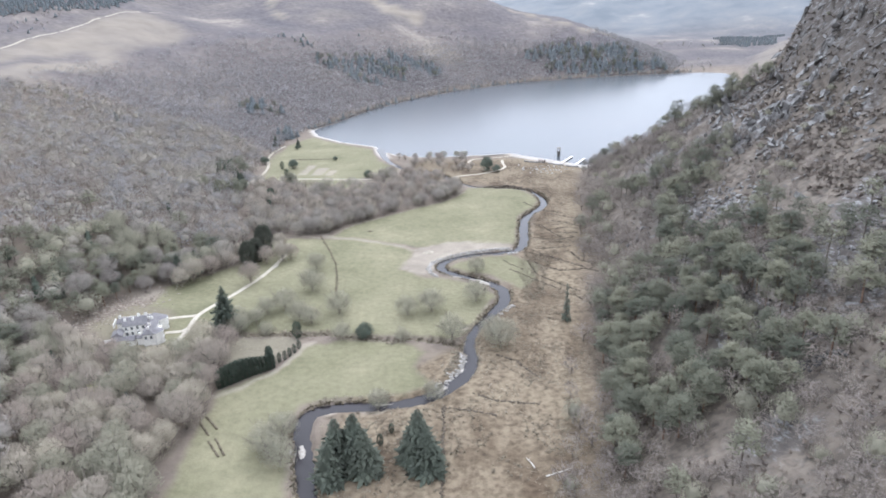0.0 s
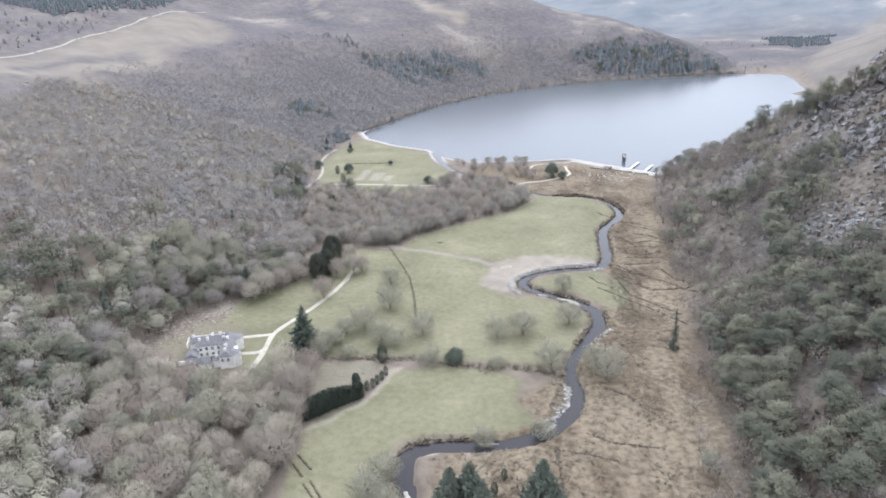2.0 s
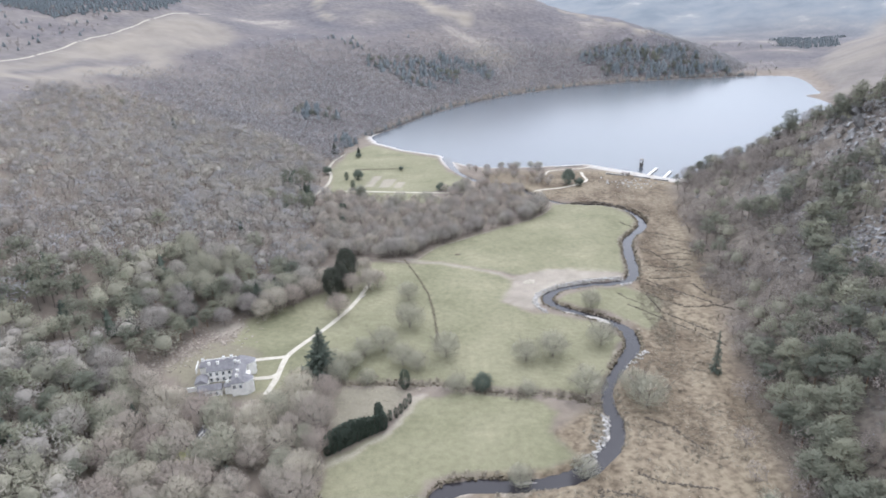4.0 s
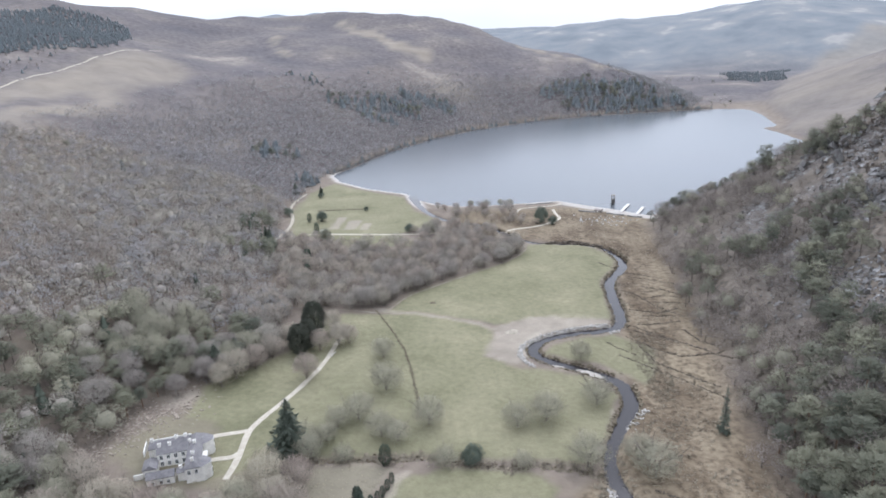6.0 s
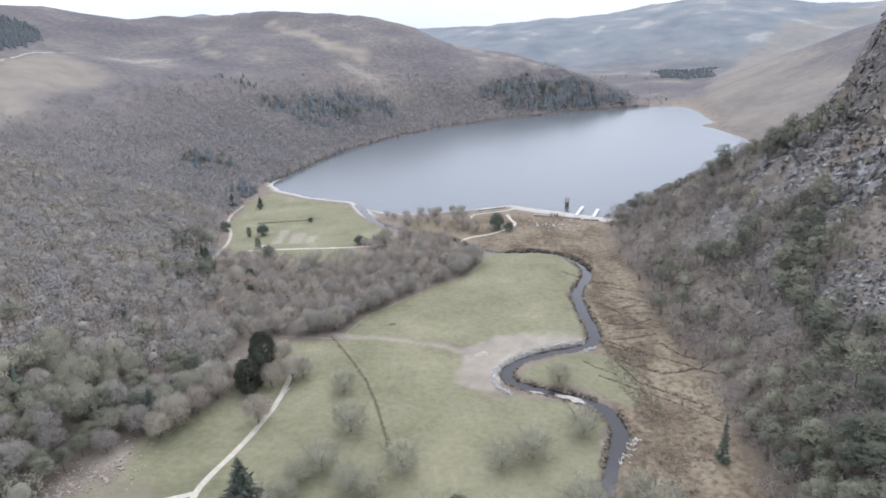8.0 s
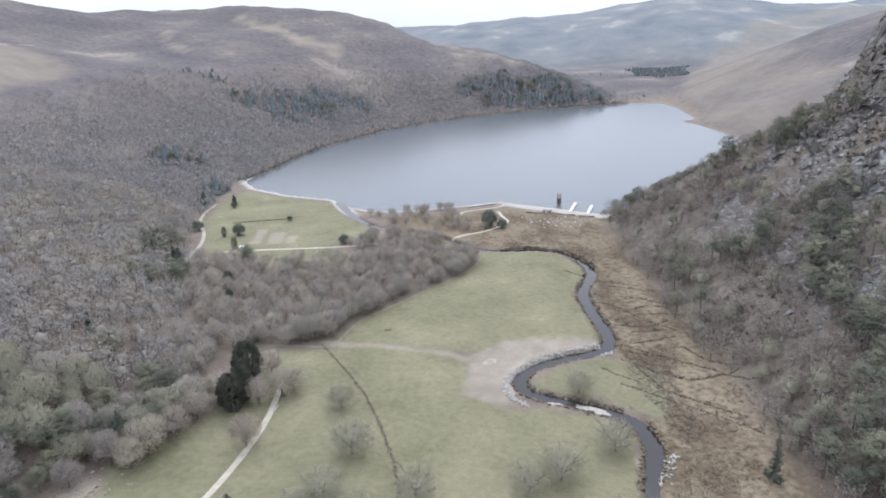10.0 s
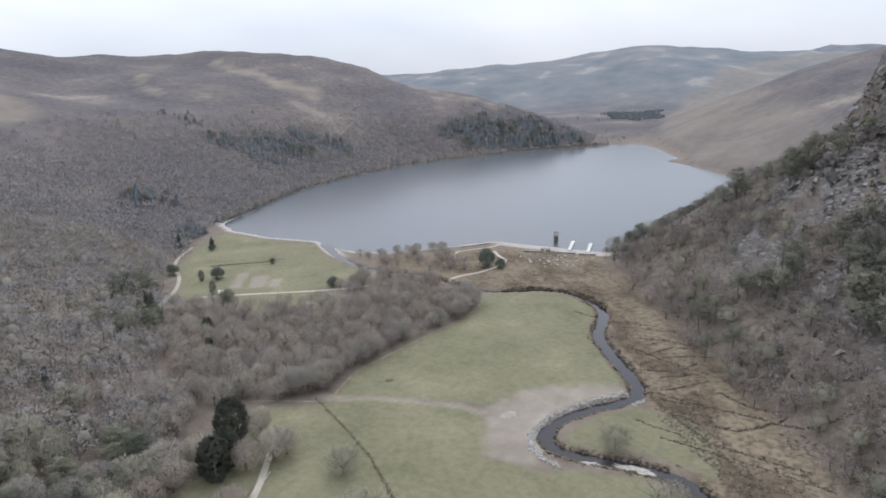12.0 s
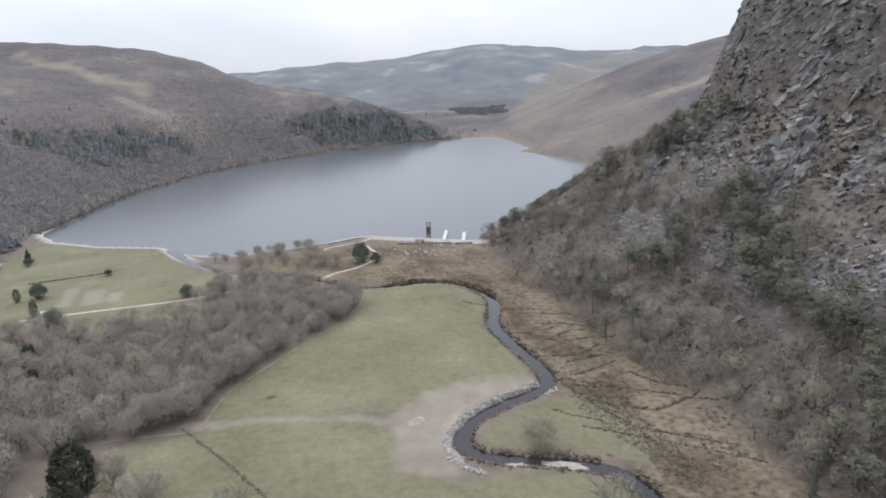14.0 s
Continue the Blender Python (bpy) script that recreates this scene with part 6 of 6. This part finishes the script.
jetty(97.1, 573.0, 110.5, 596.5)
jetty(107.5, 564.5, 119.5, 586.0)
gauge = thing("gauge_tower", (99, 602.5, 0), "dark stone and iron gauge tower standing in the lake", "tower")
part("base", boxed((-1.3, -1.3, -4.5, 1.3, 1.3, 3.4), (-1.5, -1.5, 3.4, 1.5, 1.5, 3.7), bevel=0.04), mottled("wet_stone", [(0.3, (0.08, 0.075, 0.07)), (0.7, (0.16, 0.15, 0.14))], 0.8), gauge, "dark wet stone base")
for sx in (-1.15, 1.15):
    for sy in (-1.15, 1.15):
        part("post", boxed((sx - 0.16, sy - 0.16, 3.7, sx + 0.16, sy + 0.16, 7.0)), TIMBER, gauge)
part("roof", boxed((-1.6, -1.6, 7.0, 1.6, 1.6, 7.4), bevel=0.05), TIMBER, gauge, "flat weathered roof")
part("rail", boxed((-1.3, -1.3, 4.7, 1.3, -1.2, 4.85), (-1.3, 1.2, 4.7, 1.3, 1.3, 4.85), (-1.3, -1.2, 4.7, -1.2, 1.2, 4.85), (1.2, -1.2, 4.7, 1.3, 1.2, 4.85)), TIMBER, gauge)
bz = ground_z(79, 572)
shed = thing("boat_shed", (79, 572.5, bz), "low brown timber boat shed behind the beach", "shed", turn=-33)
part("wall", boxed((-2.8, -1.8, -0.5, 2.8, 1.8, 2.0)), TIMBER, shed)
part("roof", roof_mesh(-2.8, -1.8, 2.8, 1.8, 2.02, 0.7, 0.25), mottled("brown_felt", [(0.3, (0.22, 0.19, 0.17)), (0.7, (0.31, 0.27, 0.25))], 0.8), shed)
part("door", boxed((-0.6, -1.88, -0.1, 0.6, -1.79, 1.8)), PALE_DECK, shed)


def shore_wall(x0, y0, x1, y1, h):
    ln = math.dist((x0, y0), (x1, y1))
    zz = ground_z((x0 + x1) / 2, (y0 + y1) / 2)
    w = thing("shore_wall", (x0, y0, zz), "low dark stone wall along the beach", "wall", "shore walls", turn=math.degrees(math.atan2(y1 - y0, x1 - x0)))
    part("stonework", boxed((0, -0.4, -0.8, ln, 0.4, h), bevel=0.06), GRANITE, w)
    part("coping", boxed((-0.1, -0.48, h, ln + 0.1, 0.48, h + 0.15)), STONE, w, "pale coping stones")


shore_wall(64, 576, 76, 570, 0.9)
shore_wall(84, 567, 96, 560, 0.9)
shore_wall(98, 558, 108, 553, 0.9)
shore_wall(26, 606, 50, 610, 0.6)
vz = ground_z(-135, 541.5)
hut = thing("white_hut", (-135, 541.8, vz), "small white hut beside the northern lane", "hut", turn=-10)
part("wall", boxed((-1.6, -1.0, -0.3, 1.6, 1.0, 1.9)), WHITE_PAINT, hut)
part("roof", roof_mesh(-1.6, -1.0, 1.6, 1.0, 1.92, 0.35, 0.12), WHITE_PAINT, hut)
part("door", boxed((-0.35, -1.06, -0.1, 0.35, -0.99, 1.6)), TIMBER, hut)

# pale bare stems, fallen wood and a heap of gravel
for x, y, h in ((-166, 442, 9), (-169, 447, 7), (-169, 474, 8)):
    t = thing("dead_tree", (x, y, ground_z(x, y)), "pale dead trunk standing above the wood", "dead tree", "dead trunks")
    v, f = join([tube([(0, 0, -0.5), (0.1, 0, 0.5 * h), (-0.1, 0.1, h)], [0.35, 0.26, 0.10], 6), tube([(0.1, 0, 0.55 * h), (0.9, 0.4, 0.75 * h)], [0.12, 0.04], 4)])
    part("trunk", link_mesh("trunk", v, f, DEAD_WOOD), None, t)
for x, y, a, ln in ((-100.2, 336.5, 70, 4.5), (22, 168, 20, 9), (19, 172, 110, 5)):
    t = thing("fallen_log", (x, y, ground_z(x, y) + 0.25), "bleached fallen trunk lying on the grass", "log", "fallen logs", turn=a)
    v, f = join([tube([(0, 0, 0), (0.02, 0, 0.5 * ln), (0, 0.3, ln)], [0.28, 0.2, 0.08], 6), tube([(0, 0, 0.5 * ln), (0.5, 0.8, 0.7 * ln)], [0.1, 0.03], 4), tube([(0, 0.1, 0.7 * ln), (0.3, -0.7, 0.9 * ln)], [0.09, 0.03], 4)])
    v = np.stack([v[:, 2], v[:, 1], v[:, 0]], -1)
    part("trunk", link_mesh("trunk", v, f[:, ::-1], DEAD_WOOD), None, t)


def heap(name, x, y, rx, ry, h, mat, label, category, turn=0):
    bm = bmesh.new()
    rings = [[bm.verts.new((rx * q * math.cos(a) * (1 + 0.12 * math.sin(3 * a)), ry * q * math.sin(a), h * (1 - q * q) * (0.85 + 0.15 * math.sin(5 * a + 4 * q)) - 0.15)) for a in np.linspace(0, 2 * math.pi, 18, endpoint=False)] for q in (1.05, 0.8, 0.55, 0.25)]
    for a, b in zip(rings[:-1], rings[1:]):
        for k in range(18):
            bm.faces.new((a[k], a[(k + 1) % 18], b[(k + 1) % 18], b[k]))
    bm.faces.new(rings[-1])
    t = thing(name, (x, y, ground_z(x, y)), label, category, turn=turn)
    part("heap", bm, mat, t)


def shingle(x, y, rx, ry, turn):
    rng = random.Random(int(100 * (x + 3 * y)))
    bm = bmesh.new()
    rim = [rng.uniform(0.7, 1.35) for _ in range(24)]
    rings = [[bm.verts.new((rx * q * r * math.cos(a), ry * q * r * math.sin(a), 0.26 * (1 - q * q) - 0.06 + rng.uniform(-0.04, 0.04))) for a, r in zip(np.linspace(0, 2 * math.pi, 24, endpoint=False), rim)] for q in (1.1, 0.85, 0.6, 0.3)]
    for a, b in zip(rings[:-1], rings[1:]):
        for k in range(24):
            bm.faces.new((a[k], a[(k + 1) % 24], b[(k + 1) % 24], b[k]))
    bm.faces.new(rings[-1])
    t = thing("shingle_bar", (x, y, float(river_level(y))), "pale shingle bar rising from the river", "shingle bar", "shingle bars", turn)
    part("shingle", bm, SHINGLE, t)


for x, y, rx, ry, turn in ((11, 316.0, 7.5, 1.8, -38), (-1, 323.0, 3.4, 1.1, -30), (15.2, 275, 1.3, 3.4, -28), (23.6, 286, 1.2, 2.2, -10), (30, 353.2, 3.2, 1.0, 8), (-31, 209.3, 3.6, 0.9, 5), (-10, 217.4, 4.0, 0.9, 42), (-1.4, 233, 0.9, 4.0, -8), (-55, 184, 1.2, 3.2, 15)):
    shingle(x, y, rx, ry, turn)
heap("gravel_mound", -17, 357, 3.6, 2.4, 1.3, TRACK, "low heap of gravel and turf on the river bar", "mound", 20)
heap("turf_mound", -54.5, 397, 2.2, 1.4, 0.8, SOD, "small dark mound in the pasture", "mound")
for (x0, y0), (x1, y1) in (((-93.2, 198.5), (-87.3, 190.8)), ((-91.7, 201.4), (-85.4, 194.2)), ((-86.6, 188.1), (-80.5, 179.8)), ((-84.7, 189.4), (-78.9, 180.5))):
    ln = math.dist((x0, y0), (x1, y1))
    bed = thing("planting_bed", (x0, y0, ground_z(x0, y0)), "long low bed of dark clipped box in the field", "planting bed", "planting beds", turn=math.degrees(math.atan2(y1 - y0, x1 - x0)))
    for k in range(3):
        part("edging", boxed((k * ln / 3 + 0.1, -0.32, -0.5, (k + 0.9) * ln / 3, 0.32, 0.3), bevel=0.08), SOD, bed)
